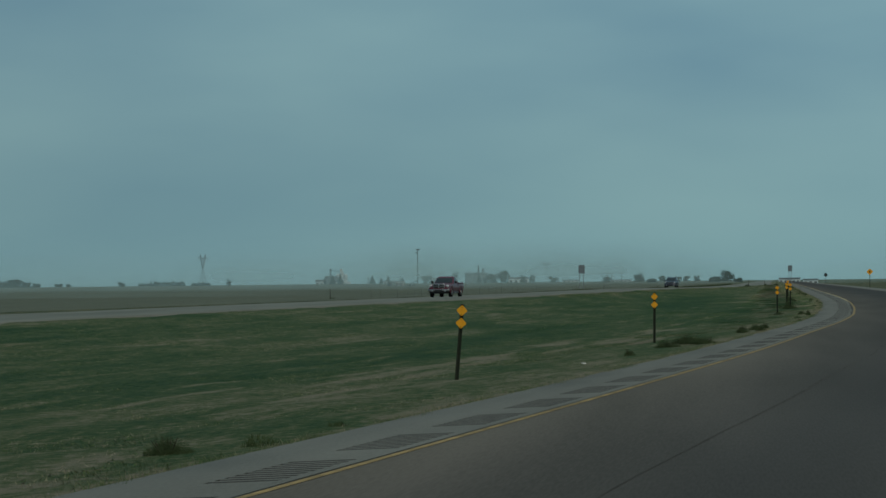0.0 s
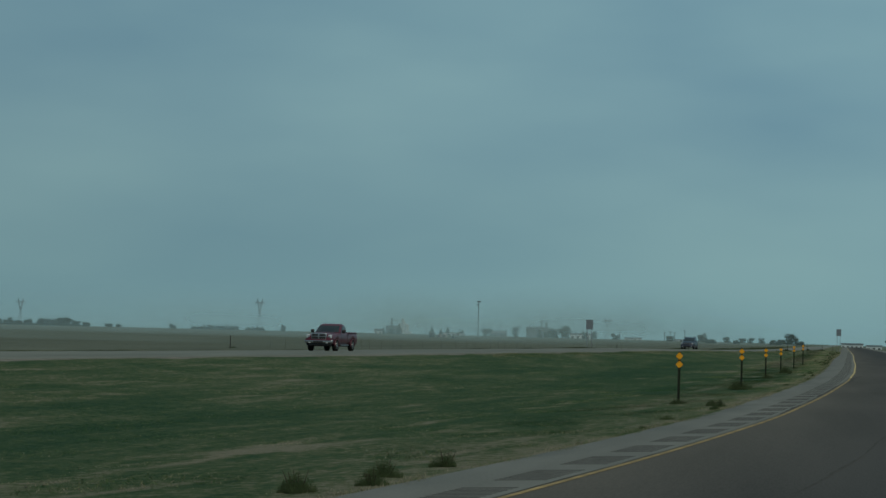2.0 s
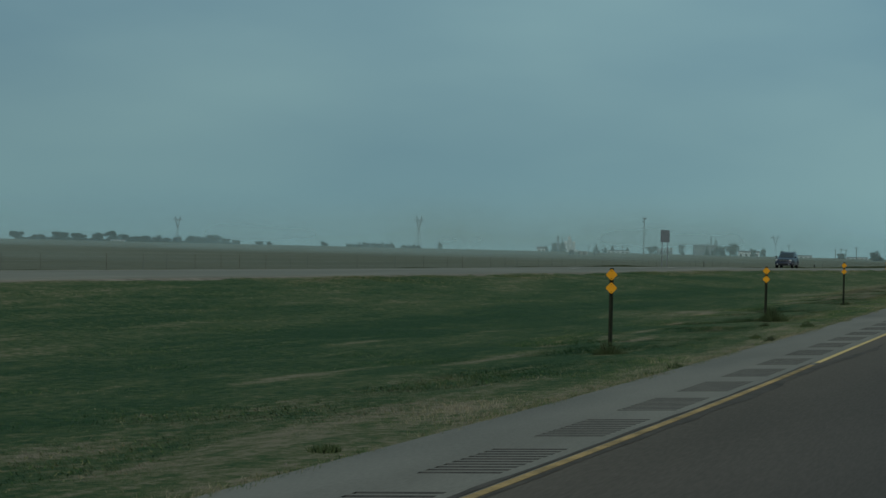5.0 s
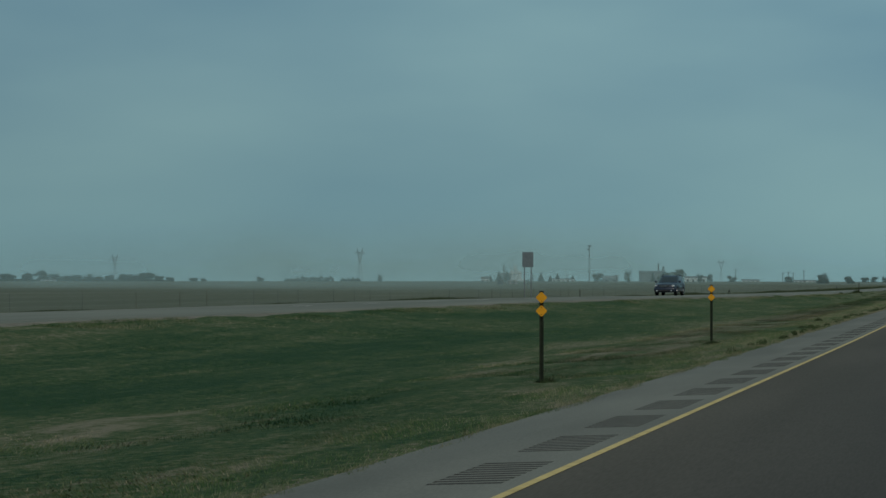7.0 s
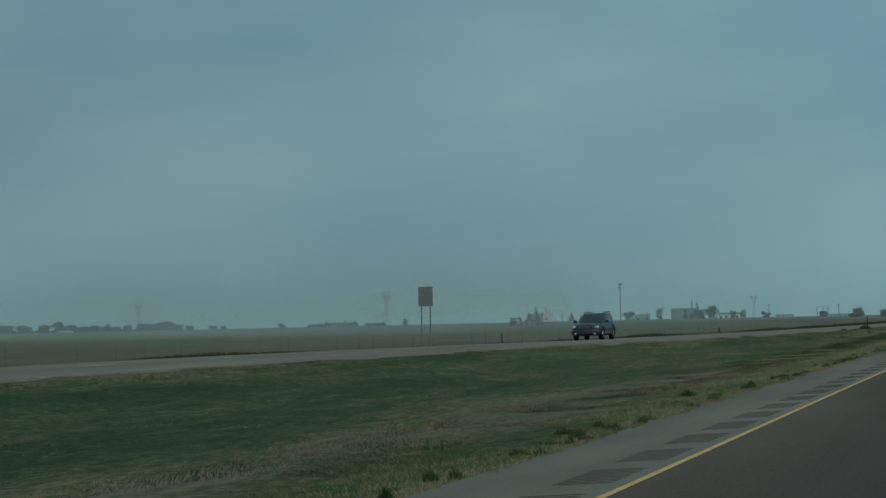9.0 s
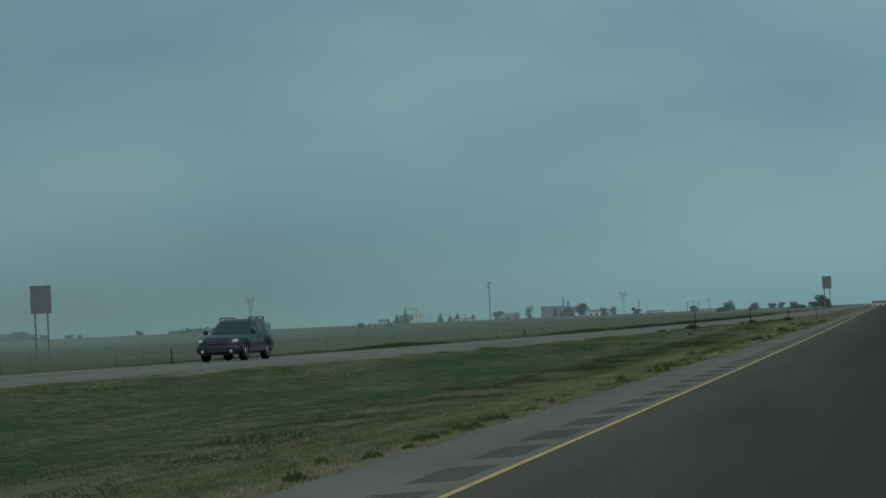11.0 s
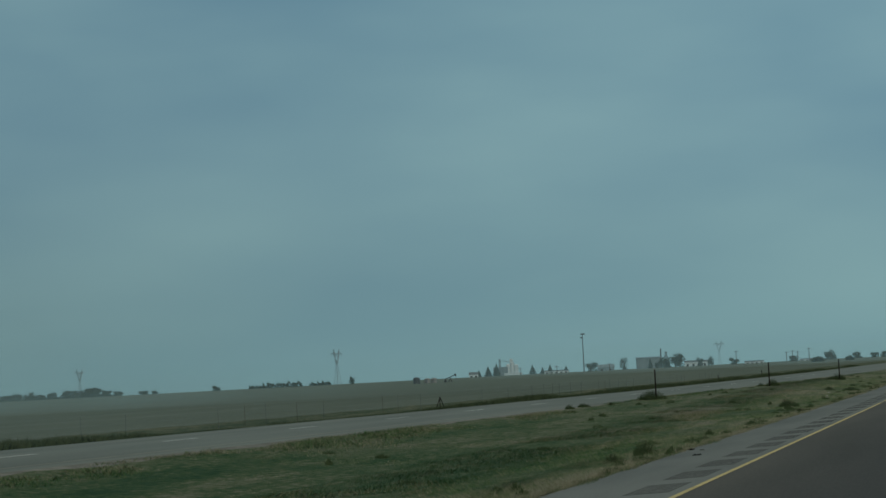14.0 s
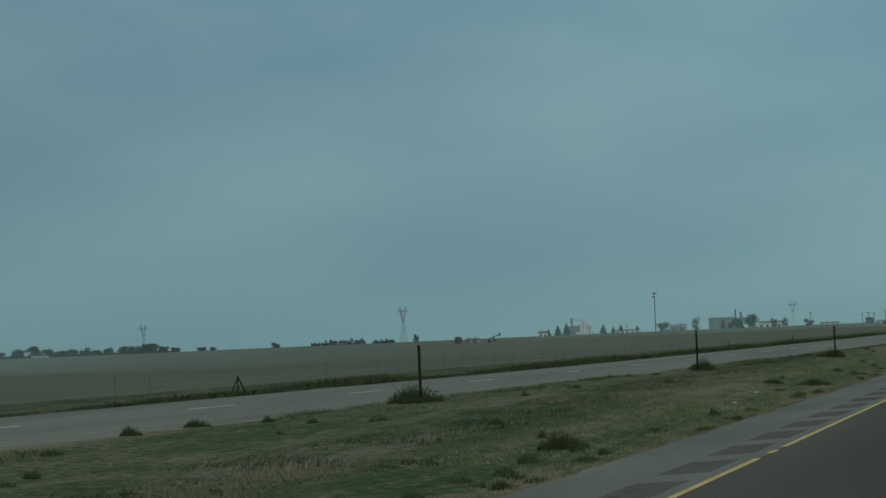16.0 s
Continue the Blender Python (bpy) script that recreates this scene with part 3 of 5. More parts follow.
def delineator(x, y, low, lean=0.0):
    """A post with two diamonds; low is the height of the lower one's middle above the roadway."""
    ground_z = float(land(x, y))
    ob = thing("delineator_post", "dark steel delineator post with two yellow reflective diamonds" if not lean else "leaning dark steel delineator post with two yellow diamonds", "delineator", "delineators along the median", (x, y, ground_z))
    ob.matrix_world = pose(x, y, ground_z, 0, lean, 6)
    z0 = low - ground_z
    bm = bmesh.new()
    u_channel(bm, z0 + 0.36)
    part("post", bm, POST_GREEN, ob)
    for z in (z0 + 0.24, z0):
        bm = bmesh.new()
        diamond(bm, -0.008, z, 0.142)
        plate = part("diamond", bm, RETRO_YELLOW, ob, "yellow reflective diamond plate")
        for dz in (-0.066, 0.066):
            bm = bmesh.new()
            rod(bm, (0, -0.018, z + dz), (0, -0.008, z + dz), 0.009, n=6)
            part("bolt", bm, POST_GREEN, plate, "dark bolt head")
    return ob


for x, y, low, lean in ((-16.6, -410.7, 0.83, 5.0), (-14.1, -382.6, 0.876, 0.6), (-10.35, -327.4, 0.912, 0.4), (-9.5, -302.5, 1.0, 0), (-9.5, -270.1, 0.96, 0), (-9.37, -242.55, 0.94, 0), (-9.08, -214.1, 1.06, 0), (-8.84, -185.45, 1.13, 0)):
    delineator(x, y, low, lean)


def steel_post(x, y, height, label="rusty brown steel post standing in a weed clump"):
    ob = thing("steel_post", label, "post", "bare posts along the highway", (x, y, float(land(x, y))), 10)
    bm = bmesh.new()
    u_channel(bm, height, 0.066, 0.04)
    part("post", bm, RUST, ob)
    return ob


for x, y, h in ((-14.95, 59.3, 1.35), (-11.85, 83.8, 1.3), (-9.25, 104.6, 1.3), (-7.3, 131.0, 1.3), (-39.5, -5.5, 0.95), (-57.9, -182.2, 1.05), (-29.2, 226.0, 0.85), (-28.4, 272.0, 1.0)):
    steel_post(x, y, h)


def sign_back(x, y, base, low, high, width, turn):
    ob = thing("road_sign", "back of a grey aluminium road sign on two steel legs", "road sign", "road signs", (x, y, float(land(x, y))), turn)
    bm = bmesh.new()
    box(bm, (width, 0.012, high - low), (0, 0, (high + low) / 2), bevel=0.005)
    panel = part("panel", bm, ALUMINIUM, ob, "plain dull grey back of the panel")
    for z in (low + 0.25 * (high - low), low + 0.75 * (high - low)):
        bm = bmesh.new()
        box(bm, (width * 0.96, 0.04, 0.05), (0, 0.026, z))
        part("stiffener", bm, GALVANISED, panel)
    for sx in (-0.3, 0.3):
        bm = bmesh.new()
        rod(bm, (sx * width, 0.07, -0.3), (sx * width, 0.07, high - 0.1), 0.045, n=8)
        part("leg", bm, GALVANISED, ob)
    return ob


sign_back(-42.4, -19.2, 0, 2.99, 4.41, 1.05, 14)
sign_back(-6.17, 137.0, 0, 3.35, 4.7, 0.98, 8)


def warning_sign(x, y):
    ob = thing("warning_sign", "yellow diamond warning sign with dark symbol on a post", "road sign", "road signs", (x, y, float(land(x, y))), 0)
    bm = bmesh.new()
    diamond(bm, 0, 4.2, 1.15)
    plate = part("plate", bm, RETRO_YELLOW, ob)
    bm = bmesh.new()
    box(bm, (0.34, 0.006, 0.6), (0, -0.008, 4.2))
    part("symbol", bm, RUST, plate, "plain dark symbol")
    bm = bmesh.new()
    u_channel(bm, 4.9, 0.14, 0.06)
    part("post", bm, POST_GREEN, ob).location = (0, 0.006, 0)
    return ob


warning_sign(15.6, 240.0)


def diamond_back(x, y):
    ob = thing("diamond_sign", "dark back of a diamond road sign on a post", "road sign", "road signs", (x, y, float(land(x, y))), 0)
    bm = bmesh.new()
    diamond(bm, 0, 3.9, 1.2)
    part("plate", bm, RUST, ob, "dark unpainted back")
    bm = bmesh.new()
    u_channel(bm, 4.6, 0.16, 0.07)
    part("post", bm, POST_GREEN, ob).location = (0, 0.006, 0)
    return ob


diamond_back(12.4, 640.0)


# ---- plants ----
def blades(name, roots, heights, widths, mat, label, category, lean=0.5, dry=None, seed=1, kind="stuff"):
    """Many thin blades in one mesh: a narrow triangle for each."""
    rng = np.random.default_rng(seed)
    k = len(roots)
    a = rng.uniform(-0.5 * np.pi, 0.5 * np.pi, k)
    side = np.stack([np.cos(a), np.sin(a), 0 * a], -1) * (widths / 2)[:, None]
    b = rng.uniform(0, 2 * np.pi, k)
    tip = np.stack([np.cos(b), np.sin(b), 0 * b], -1) * (heights * lean * rng.uniform(0.1, 1, k))[:, None]
    tip[:, 2] = heights
    verts = np.stack([roots - side, roots + side, roots + tip], 1).reshape(-1, 3)
    me = bpy.data.meshes.new(name)
    me.vertices.add(3 * k)
    me.vertices.foreach_set("co", verts.astype(np.float32).ravel())
    me.loops.add(3 * k)
    me.loops.foreach_set("vertex_index", np.arange(3 * k, dtype=np.int32))
    me.polygons.add(k)
    me.polygons.foreach_set("loop_start", np.arange(0, 3 * k, 3, dtype=np.int32))
    me.materials.append(mat)
    me.update(calc_edges=True)
    up = np.stack([rng.normal(0, 0.25, k), rng.normal(-0.32, 0.15, k), np.ones(k)], -1)
    up /= np.linalg.norm(up, axis=1)[:, None]
    me.attributes.new("custom_normal", "FLOAT_VECTOR", "POINT").data.foreach_set("vector", np.repeat(up, 3, 0).astype(np.float32).ravel())
    if dry is not None:
        me.attributes.new("dry", "FLOAT", "POINT").data.foreach_set("value", np.repeat(dry, 3).astype(np.float32))
    ob = new(name, me)
    if kind:
        tagged(ob, label, category, kind=kind)
    return ob


def sprinkle(count, y0, y1, a0, a1, power, seed, clumps=0.0):
    """Random roots in the median between a0 and a1 metres from the shoulder, denser near a0."""
    rng = np.random.default_rng(seed)
    y = rng.uniform(y0, y1, count)
    a = a0 + (a1 - a0) * rng.uniform(0, 1, count) ** power
    edge, near = YELLOW(y) - SHOULDER(y), NEAR(y)
    x = edge - a + 0.12 * cells(y * 1.3, y * 0, 9)
    keep = (x > near + 0.25)
    if clumps:
        keep &= cells(a / 0.7, y / 1.6, seed) + 0.6 * cells(a / 0.3, y / 0.5, seed + 1) > clumps
    x, y = x[keep], y[keep]
    return np.stack([x, y, land(x, y) - 0.02], -1)


def lawn(name, roots, low, high, width, mat, label, seed, boost=0.0, least=0.0):
    rng = np.random.default_rng(seed)
    k = len(roots)
    patch = 0.65 + 0.35 * cells(roots[:, 0] / 1.1, roots[:, 1] / 2.2, seed)
    h = rng.uniform(low, high, k) * patch
    d = np.clip(dryness(roots[:, 0], roots[:, 1]) + boost + rng.normal(0, 0.13, k), least, 1)
    return blades(name, roots, h, rng.uniform(0.6, 1.3, k) * width, mat, label, "grass", 2.0, d, seed)


lawn("grass", sprinkle(420000, -450, 165, -0.2, 6.0, 1.5, 11), 0.03, 0.12, 0.016, GRASS_BLADES, "rough green and olive grass beside the road shoulder", 11, 0.02)
lawn("grass", sprinkle(400000, -440, 165, 1.0, 34, 1.15, 12), 0.02, 0.06, 0.024, GRASS_BLADES, "patchy green median grass between the carriageways", 12, 0.07)
lawn("dry_grass", sprinkle(60000, -205, 10, -0.02, 2.2, 1.6, 13, 0.15), 0.05, 0.20, 0.010, GRASS_BLADES, "tall straw-coloured dry grass at the shoulder edge", 13, 0.08, 0.46)
lawn("dry_grass", sprinkle(26000, -85, -8, 0.0, 1.7, 1.7, 16, 0.0), 0.06, 0.20, 0.009, GRASS_BLADES, "tall pale straw standing in a ragged strip", 16, 0.12, 0.56)
lawn("dry_grass", sprinkle(90000, -445, 165, 0.6, 24, 1.2, 14, 0.1), 0.03, 0.075, 0.012, GRASS_BLADES, "pale wisps of dry grass in the median", 14, 0.28)


def edge_weeds():
    """A ragged fringe of short dry grass along the shoulder's edge and its gravel."""
    rng = np.random.default_rng(21)
    k = 120000
    y = rng.uniform(-450, 165, k)
    a = np.abs(rng.normal(0.08, 0.22, k)) - 0.12 + 0.12 * cells(y / 1.6, y * 0, 6)
    keep = cells(y / 1.1, a * 2, 4) + 0.7 * cells(y / 0.35, a * 4, 5) > -0.25
    y, a = y[keep], a[keep]
    x = YELLOW(y) - SHOULDER(y) - a
    dry = np.clip(0.68 + 0.25 * cells(y / 2.3, a * 3, 7) + rng.normal(0, 0.12, len(y)), 0, 1)
    return blades("grass_fringe", np.stack([x, y, np.where(a < 0.02, -0.10, land(x, y) - 0.01)], -1), rng.uniform(0.02, 0.075, len(y)), rng.uniform(0.006, 0.014, len(y)), GRASS_BLADES, "ragged dry grass fringe along the shoulder edge", "grass", 1.3, dry, 22)


edge_weeds()


def verge_weeds():
    """Weeds behind the opposite carriageway, in drifts."""
    rng = np.random.default_rng(31)
    k = 300000
    y = rng.uniform(-420, 420, k)
    v = 2.6 + 7.5 * rng.uniform(0, 1, k) ** 1.4
    tall = np.clip(cells(y / 9.0, v / 6, 41) + 0.5 * cells(y / 2.4, v / 2, 42) + 0.25, 0, 1)
    keep = rng.uniform(0, 1, k) < 0.5 + tall
    y, v, tall = y[keep], v[keep], tall[keep]
    x = NEAR(y) - ON_WIDTH - v
    h = (0.10 + 0.36 * tall**1.5) * rng.uniform(0.4, 1.0, len(y)) * (0.3 + 0.35 * ease((y + 150) / 45) + 0.35 * ease((y + 30) / 70))
    return blades("verge_weeds", np.stack([x, y, land(x, y) - 0.03], -1), h, rng.uniform(0.04, 0.10, len(y)), VERGE_WEED, "dark green weeds along the far verge", "weeds", 1.3, None, 32)


verge_weeds()


def bank_weeds():
    """Brown and green ragged growth on the median's bank below the opposite carriageway."""
    rng = np.random.default_rng(51)
    k = 110000
    y = rng.uniform(-230, 130, k)
    b = 0.35 + np.abs(rng.normal(0, 1.1, k))
    drift = cells(y / 5.0, b / 1.5, 52) + 0.6 * cells(y / 1.6, b / 0.6, 53)
    keep = drift > 0.15
    y, b, drift = y[keep], b[keep], drift[keep]
    x = NEAR(y) + b
    h = rng.uniform(0.03, 0.085, len(y)) * (0.6 + np.clip(drift, 0, 1)) * (1 + 0.35 * ease((y + 80) / 40))
    dry = np.clip(0.5 + 0.3 * cells(y / 7.0, b, 54) + rng.normal(0, 0.1, len(y)), 0, 1)
    return blades("bank_weeds", np.stack([x, y, land(x, y) - 0.02], -1), h, rng.uniform(0.012, 0.03, len(y)), GRASS_BLADES, "ragged brown and green weeds on the median bank", "weeds", 2.2, dry, 55)


bank_weeds()
CLUMPS = {}


def weed_clump(x, y, wide, tall, seed=0):
    """A bushy clump of dark weeds: blades and leaflets round a few stems."""
    key = seed % 5
    if key not in CLUMPS:
        rng = np.random.default_rng(100 + key)
        k = 5200
        r = np.sqrt(rng.uniform(0, 1, k)) * 0.5
        a = rng.uniform(0, 2 * np.pi, k)
        lobes = 0.75 + 0.25 * np.sin(3 * a + key)
        top = (1 - (2 * r) ** 2 * 0.75) * rng.uniform(0.15, 1.0, k)
        roots = np.stack([r * np.cos(a) * lobes, r * np.sin(a) * lobes, top * 0.85 * rng.uniform(0, 1, k) ** 0.6], -1)
        ob = blades("leaves", roots, 0.03 + 0.08 * rng.uniform(0, 1, k) ** 2, rng.uniform(0.009, 0.020, k), WEED, "", "", 0.8, None, 200 + key, "")
        CLUMPS[key] = ob.data
        bpy.data.objects.remove(ob)
    ob = thing("weed_clump", "bushy dark green weed clump growing in rough grass", "weeds", "weed clumps", (x, y, float(land(x, y)) - 0.02), 20.0 * (seed % 3))
    leaves = new("leaves", CLUMPS[key])
    leaves.parent = ob
    leaves.scale = (wide, wide, tall * 1.2)
    bm = bmesh.new()
    rng = random.Random(seed)
    for _ in range(7):
        px, py = rng.uniform(-0.15, 0.15) * wide, rng.uniform(-0.15, 0.15) * wide
        rod(bm, (px * 0.3, py * 0.3, -0.05), (px * 2, py * 2, tall * rng.uniform(0.6, 1.0)), 0.008, 0.003, 5)
    part("stems", bm, BARK, ob)
    return ob


for group_of_clumps in (
    ((-17.0, -432.8, 0.55, 0.22), (-14.0, -398.3, 0.30, 0.20), (-13.4, -391.5, 0.75, 0.24), (-12.5, -388.9, 0.8, 0.24), (-13.0, -386.8, 0.9, 0.3), (-11.6, -374.0, 0.45, 0.27), (-11.2, -370.8, 0.5, 0.27), (-11.0, -372.7, 0.4, 0.22), (-10.9, -367.9, 0.4, 0.24), (-10.3, -328.3, 0.6, 0.2), (-9.2, -331.5, 0.42, 0.22), (-8.9, -333.2, 0.3, 0.25)),
    ((-9.6, -302.5, 0.95, 0.42), (-9.4, -270.8, 0.65, 0.28), (-9.1, -243.4, 0.85, 0.46), (-9.0, -214.0, 0.45, 0.14), (-8.8, -185.6, 0.5, 0.16), (-8.15, -144.2, 0.42, 0.2), (-7.8, -43.4, 0.5, 0.22), (-7.2, -263.9, 0.35, 0.14), (-8.7, -249.5, 0.3, 0.12), (-7.6, -164.2, 0.5, 0.16), (-6.9, -6.6, 0.55, 0.35), (-7.0, -10.1, 0.5, 0.22)),
    ((-7.4, 37.7, 0.8, 0.32), (-6.3, 28.5, 0.35, 0.15), (-7.8, 69.1, 0.6, 0.22), (-6.8, 69.9, 0.9, 0.25), (-15.2, 59.6, 1.4, 0.5), (-11.7, 84.2, 0.8, 0.45), (-12.9, 90.5, 0.5, 0.22), (-9.4, 105.0, 1.3, 0.45), (-16.5, 44.0, 0.45, 0.22), (-16.5, 47.6, 0.6, 0.2), (-15.6, 49.4, 0.3, 0.16), (-39.4, -5.2, 1.7, 0.3), (-57.7, -182.0, 0.8, 0.15)),
):
    for k, (x, y, wide, tall) in enumerate(group_of_clumps):
        weed_clump(x, y, wide * 1.1, tall, k + len(group_of_clumps))


def shoulder_weeds():
    """Small leafy tufts strewn along the shoulder's edge and in the grass near it."""
    rng = np.random.default_rng(71)
    near_spots = np.stack([rng.uniform(-75, 125, 120), np.abs(rng.normal(0, 0.7, 120))], -1)
    early_spots = np.stack([rng.uniform(-445, -75, 20), 0.05 + np.abs(rng.normal(0, 0.5, 20))], -1)
    ragged_spots = np.stack([rng.uniform(-200, -75, 60), 0.05 + np.abs(rng.normal(0, 0.35, 60))], -1)
    median_spots = np.stack([rng.uniform(-20, 130, 45), rng.uniform(0.6, 9.5, 45)], -1)
    spots = np.concatenate([near_spots, early_spots, ragged_spots, median_spots])
    parts = []
    for y0, a0 in spots:
        k = int(rng.uniform(60, 260))
        r, turn = np.sqrt(rng.uniform(0, 1, k)), rng.uniform(0, 2 * np.pi, k)
        wide, tall = rng.uniform(0.06, 0.20), rng.uniform(0.03, 0.14)
        y = y0 + wide * 1.3 * r * np.sin(turn)
        x = YELLOW(y) - SHOULDER(y) - a0 + wide * r * np.cos(turn)
        inside = x > NEAR(y) + 0.6
        x, y, r, k = x[inside], y[inside], r[inside], int(inside.sum())
        parts.append(np.stack([x, y, land(x, y) - 0.02 + tall * (1 - r**2) * rng.uniform(0, 1, k)], -1))
    roots = np.concatenate(parts)
    return blades("shoulder_weeds", roots, rng.uniform(0.03, 0.09, len(roots)), rng.uniform(0.010, 0.026, len(roots)), WEED, "leafy green weed tufts along the shoulder edge", "weeds", 1.0, None, 72)


shoulder_weeds()


# ---- fence along the field ----
def fence():
    ob = thing("wire_fence", "thin steel post and wire fence beside the bare field", "fence")
    ys = [-196.3 + 4.15 * k + 0.5 * math.sin(2.1 * k) for k in range(112)]
    tops = []
    rng = random.Random(12)
    for k, y in enumerate(ys):
        x = float(NEAR(y)) - ON_WIDTH - 11.5 - 0.15 * math.sin(k)
        z = float(land(x, y))
        brace = k == 73
        tops.append((x, y, z))
        if rng.random() < 0.35 and not brace:
            continue
        bm = bmesh.new()
        rod(bm, (x, y, z - 0.3), (x + 0.02 * math.sin(k * 1.7), y, z + (0.72 if brace else 1.05)), 0.03 if brace else 0.0095, n=6)
        if brace:
            rod(bm, (x, y, z + 0.7), (x + 0.2, y + 0.45, z - 0.1), 0.03, n=6)
            rod(bm, (x, y, z + 0.7), (x - 0.2, y - 0.45, z - 0.1), 0.03, n=6)
        part("fence_post", bm, RUST if brace else WOOD if rng.random() < 0.3 else STEEL, ob)
    for h in (0.35, 0.62, 0.85, 1.05):
        bm = bmesh.new()
        for a, b in zip(tops, tops[1:]):
            rod(bm, (a[0], a[1], a[2] + h), (b[0], b[1], b[2] + h), 0.0018, n=3)
        part("wire", bm, GALVANISED, ob)
    return ob


fence()


# ---- litter and stones along the shoulder ----
def pebbles():
    """Loose gravel along the ragged edge between shoulder and grass."""
    rng = np.random.default_rng(61)
    k = 26000
    y = rng.uniform(-450, 120, k)
    x = YELLOW(y) - SHOULDER(y) + rng.normal(-0.03, 0.16, k)
    keep = cells(y / 2.5, y * 0, 62) + 0.5 * cells(y / 0.8, y * 0, 63) > -0.1
    x, y = x[keep], y[keep]
    k = len(x)
    r = 0.006 + 0.022 * rng.uniform(0, 1, k) ** 3
    base = np.array([(1, 0, 0), (-0.5, 0.87, 0), (-0.5, -0.87, 0), (0, 0, 0.75)])
    z = np.maximum(land(x, y), np.where(x > YELLOW(y) - SHOULDER(y), -0.085, -1)) - 0.004
    turn = rng.uniform(0, 6.28, k)
    c, s = np.cos(turn), np.sin(turn)
    verts = np.stack([np.stack([x + r * (c * b[0] - s * b[1]), y + r * (s * b[0] + c * b[1]), z + r * b[2]], -1) for b in base], 1).reshape(-1, 3)
    faces = (np.arange(k)[:, None, None] * 4 + np.array([[0, 1, 3], [1, 2, 3], [2, 0, 3]])).reshape(-1, 3)
    ob = mesh_object("gravel", verts.tolist(), faces.tolist(), [GRAVEL])
    return tagged(ob, "loose pale gravel along the shoulder edge", "gravel", kind="stuff")


pebbles()
SCRAP_WHITE = material("scrap_paper", (0.42, 0.43, 0.42), (0.6, 0.61, 0.6), 12, 0.8)


def scrap(x, y, z, size, mat, name, label, category, seed):
    """A small crumpled piece lying on the ground."""
    rng = random.Random(seed)
    ob = thing(name, label, category, "litter by the shoulder", (x, y, z), rng.uniform(0, 180))
    bm = bmesh.new()
    bmesh.ops.create_grid(bm, x_segments=4, y_segments=3, size=size / 2)
    for v in bm.verts:
        v.co = (v.co.x * 1.3, v.co.y * 0.7, size * 0.25 + size * rng.uniform(-0.22, 0.22))
    bmesh.ops.solidify(bm, geom=bm.faces[:], thickness=size * 0.08)
    part("piece", bm, mat, ob)
    return ob


for k, (x, y) in enumerate(((-6.77, 50.8), (-7.04, 55.1), (-7.36, 61.9), (-7.77, 69.4), (-14.6, -404.9))):
    scrap(x, y, float(land(x, y)) + 0.03, 0.07, SCRAP_WHITE, "paper_scrap", "crumpled white paper scrap in the roadside grass", "litter", k)
for k, (x, y, size) in enumerate(((-5.47, -9.9, 0.12), (-6.0, -6.1, 0.08), (-5.7, -6.8, 0.07))):
    scrap(x, y, -0.085, size, TYRE, "tyre_scrap", "torn black tyre scrap lying on the shoulder", "litter", 20 + k)


# ---- vehicles ----
def paint(name, colour, flake):
    m = material(name, colour, flake, 6, 0.38, 0.0, fine=60)
    b = m.node_tree.nodes["Principled BSDF"]
    b.inputs["Specular IOR Level"].default_value = 0.35
    b.inputs["Coat Weight"].default_value = 0.25
    b.inputs["Coat Roughness"].default_value = 0.12
    return m


RED_PAINT = paint("red_car_paint", (0.055, 0.006, 0.015), (0.076, 0.008, 0.020))
BLUE_PAINT = paint("dark_blue_car_paint", (0.010, 0.014, 0.028), (0.016, 0.022, 0.040))
DARK_TRIM = material("dark_plastic_trim", (0.012, 0.012, 0.013), (0.024, 0.024, 0.026), 6, 0.6)
CHROME = material("chrome", (0.26, 0.27, 0.28), (0.36, 0.37, 0.38), 5, 0.3, 0.9)
GREY_TRIM = material("grey_side_trim", (0.05, 0.052, 0.056), (0.08, 0.083, 0.088), 6, 0.6)
ALLOY = material("alloy_rim", (0.20, 0.205, 0.21), (0.32, 0.33, 0.335), 8, 0.35, 0.7)
LAMP_GLASS = material("lamp_lens", (0.26, 0.29, 0.31), (0.44, 0.48, 0.50), 40, 0.2)
CAR_GLASS = material("tinted_car_glass", (0.012, 0.015, 0.017), (0.020, 0.024, 0.026), 2, 0.06)
CAR_GLASS.node_tree.nodes["Principled BSDF"].inputs["Specular IOR Level"].default_value = 0.4


def wheel(parent, x, y, r, width):
    bm = bmesh.new()
    rod(bm, (x - width / 2, y, r), (x + width / 2, y, r), r, n=24)
    bmesh.ops.bevel(bm, geom=[e for e in bm.edges if len(e.link_faces) == 2 and any(len(f.verts) > 6 for f in e.link_faces)], offset=0.03, segments=2, affect="EDGES")
    tyre = part("wheel", bm, TYRE, parent, "black tyre on an alloy rim", True)
    side = 1 if x > 0 else -1
    bm = bmesh.new()
    rod(bm, (x + side * width * 0.3, y, r), (x + side * (width / 2 + 0.012), y, r), r * 0.62, r * 0.56, 20)
    part("rim", bm, ALLOY, tyre)
    for k in range(5):
        bm = bmesh.new()
        a = 2 * math.pi * k / 5 + 0.3
        box(bm, (0.02, r * 0.2, r * 0.32), (x + side * (width / 2 + 0.012), y + r * 0.34 * math.sin(a), r + r * 0.34 * math.cos(a)), Matrix.Rotation(-a, 4, "X"))
        part("spoke_gap", bm, DARK_TRIM, tyre)


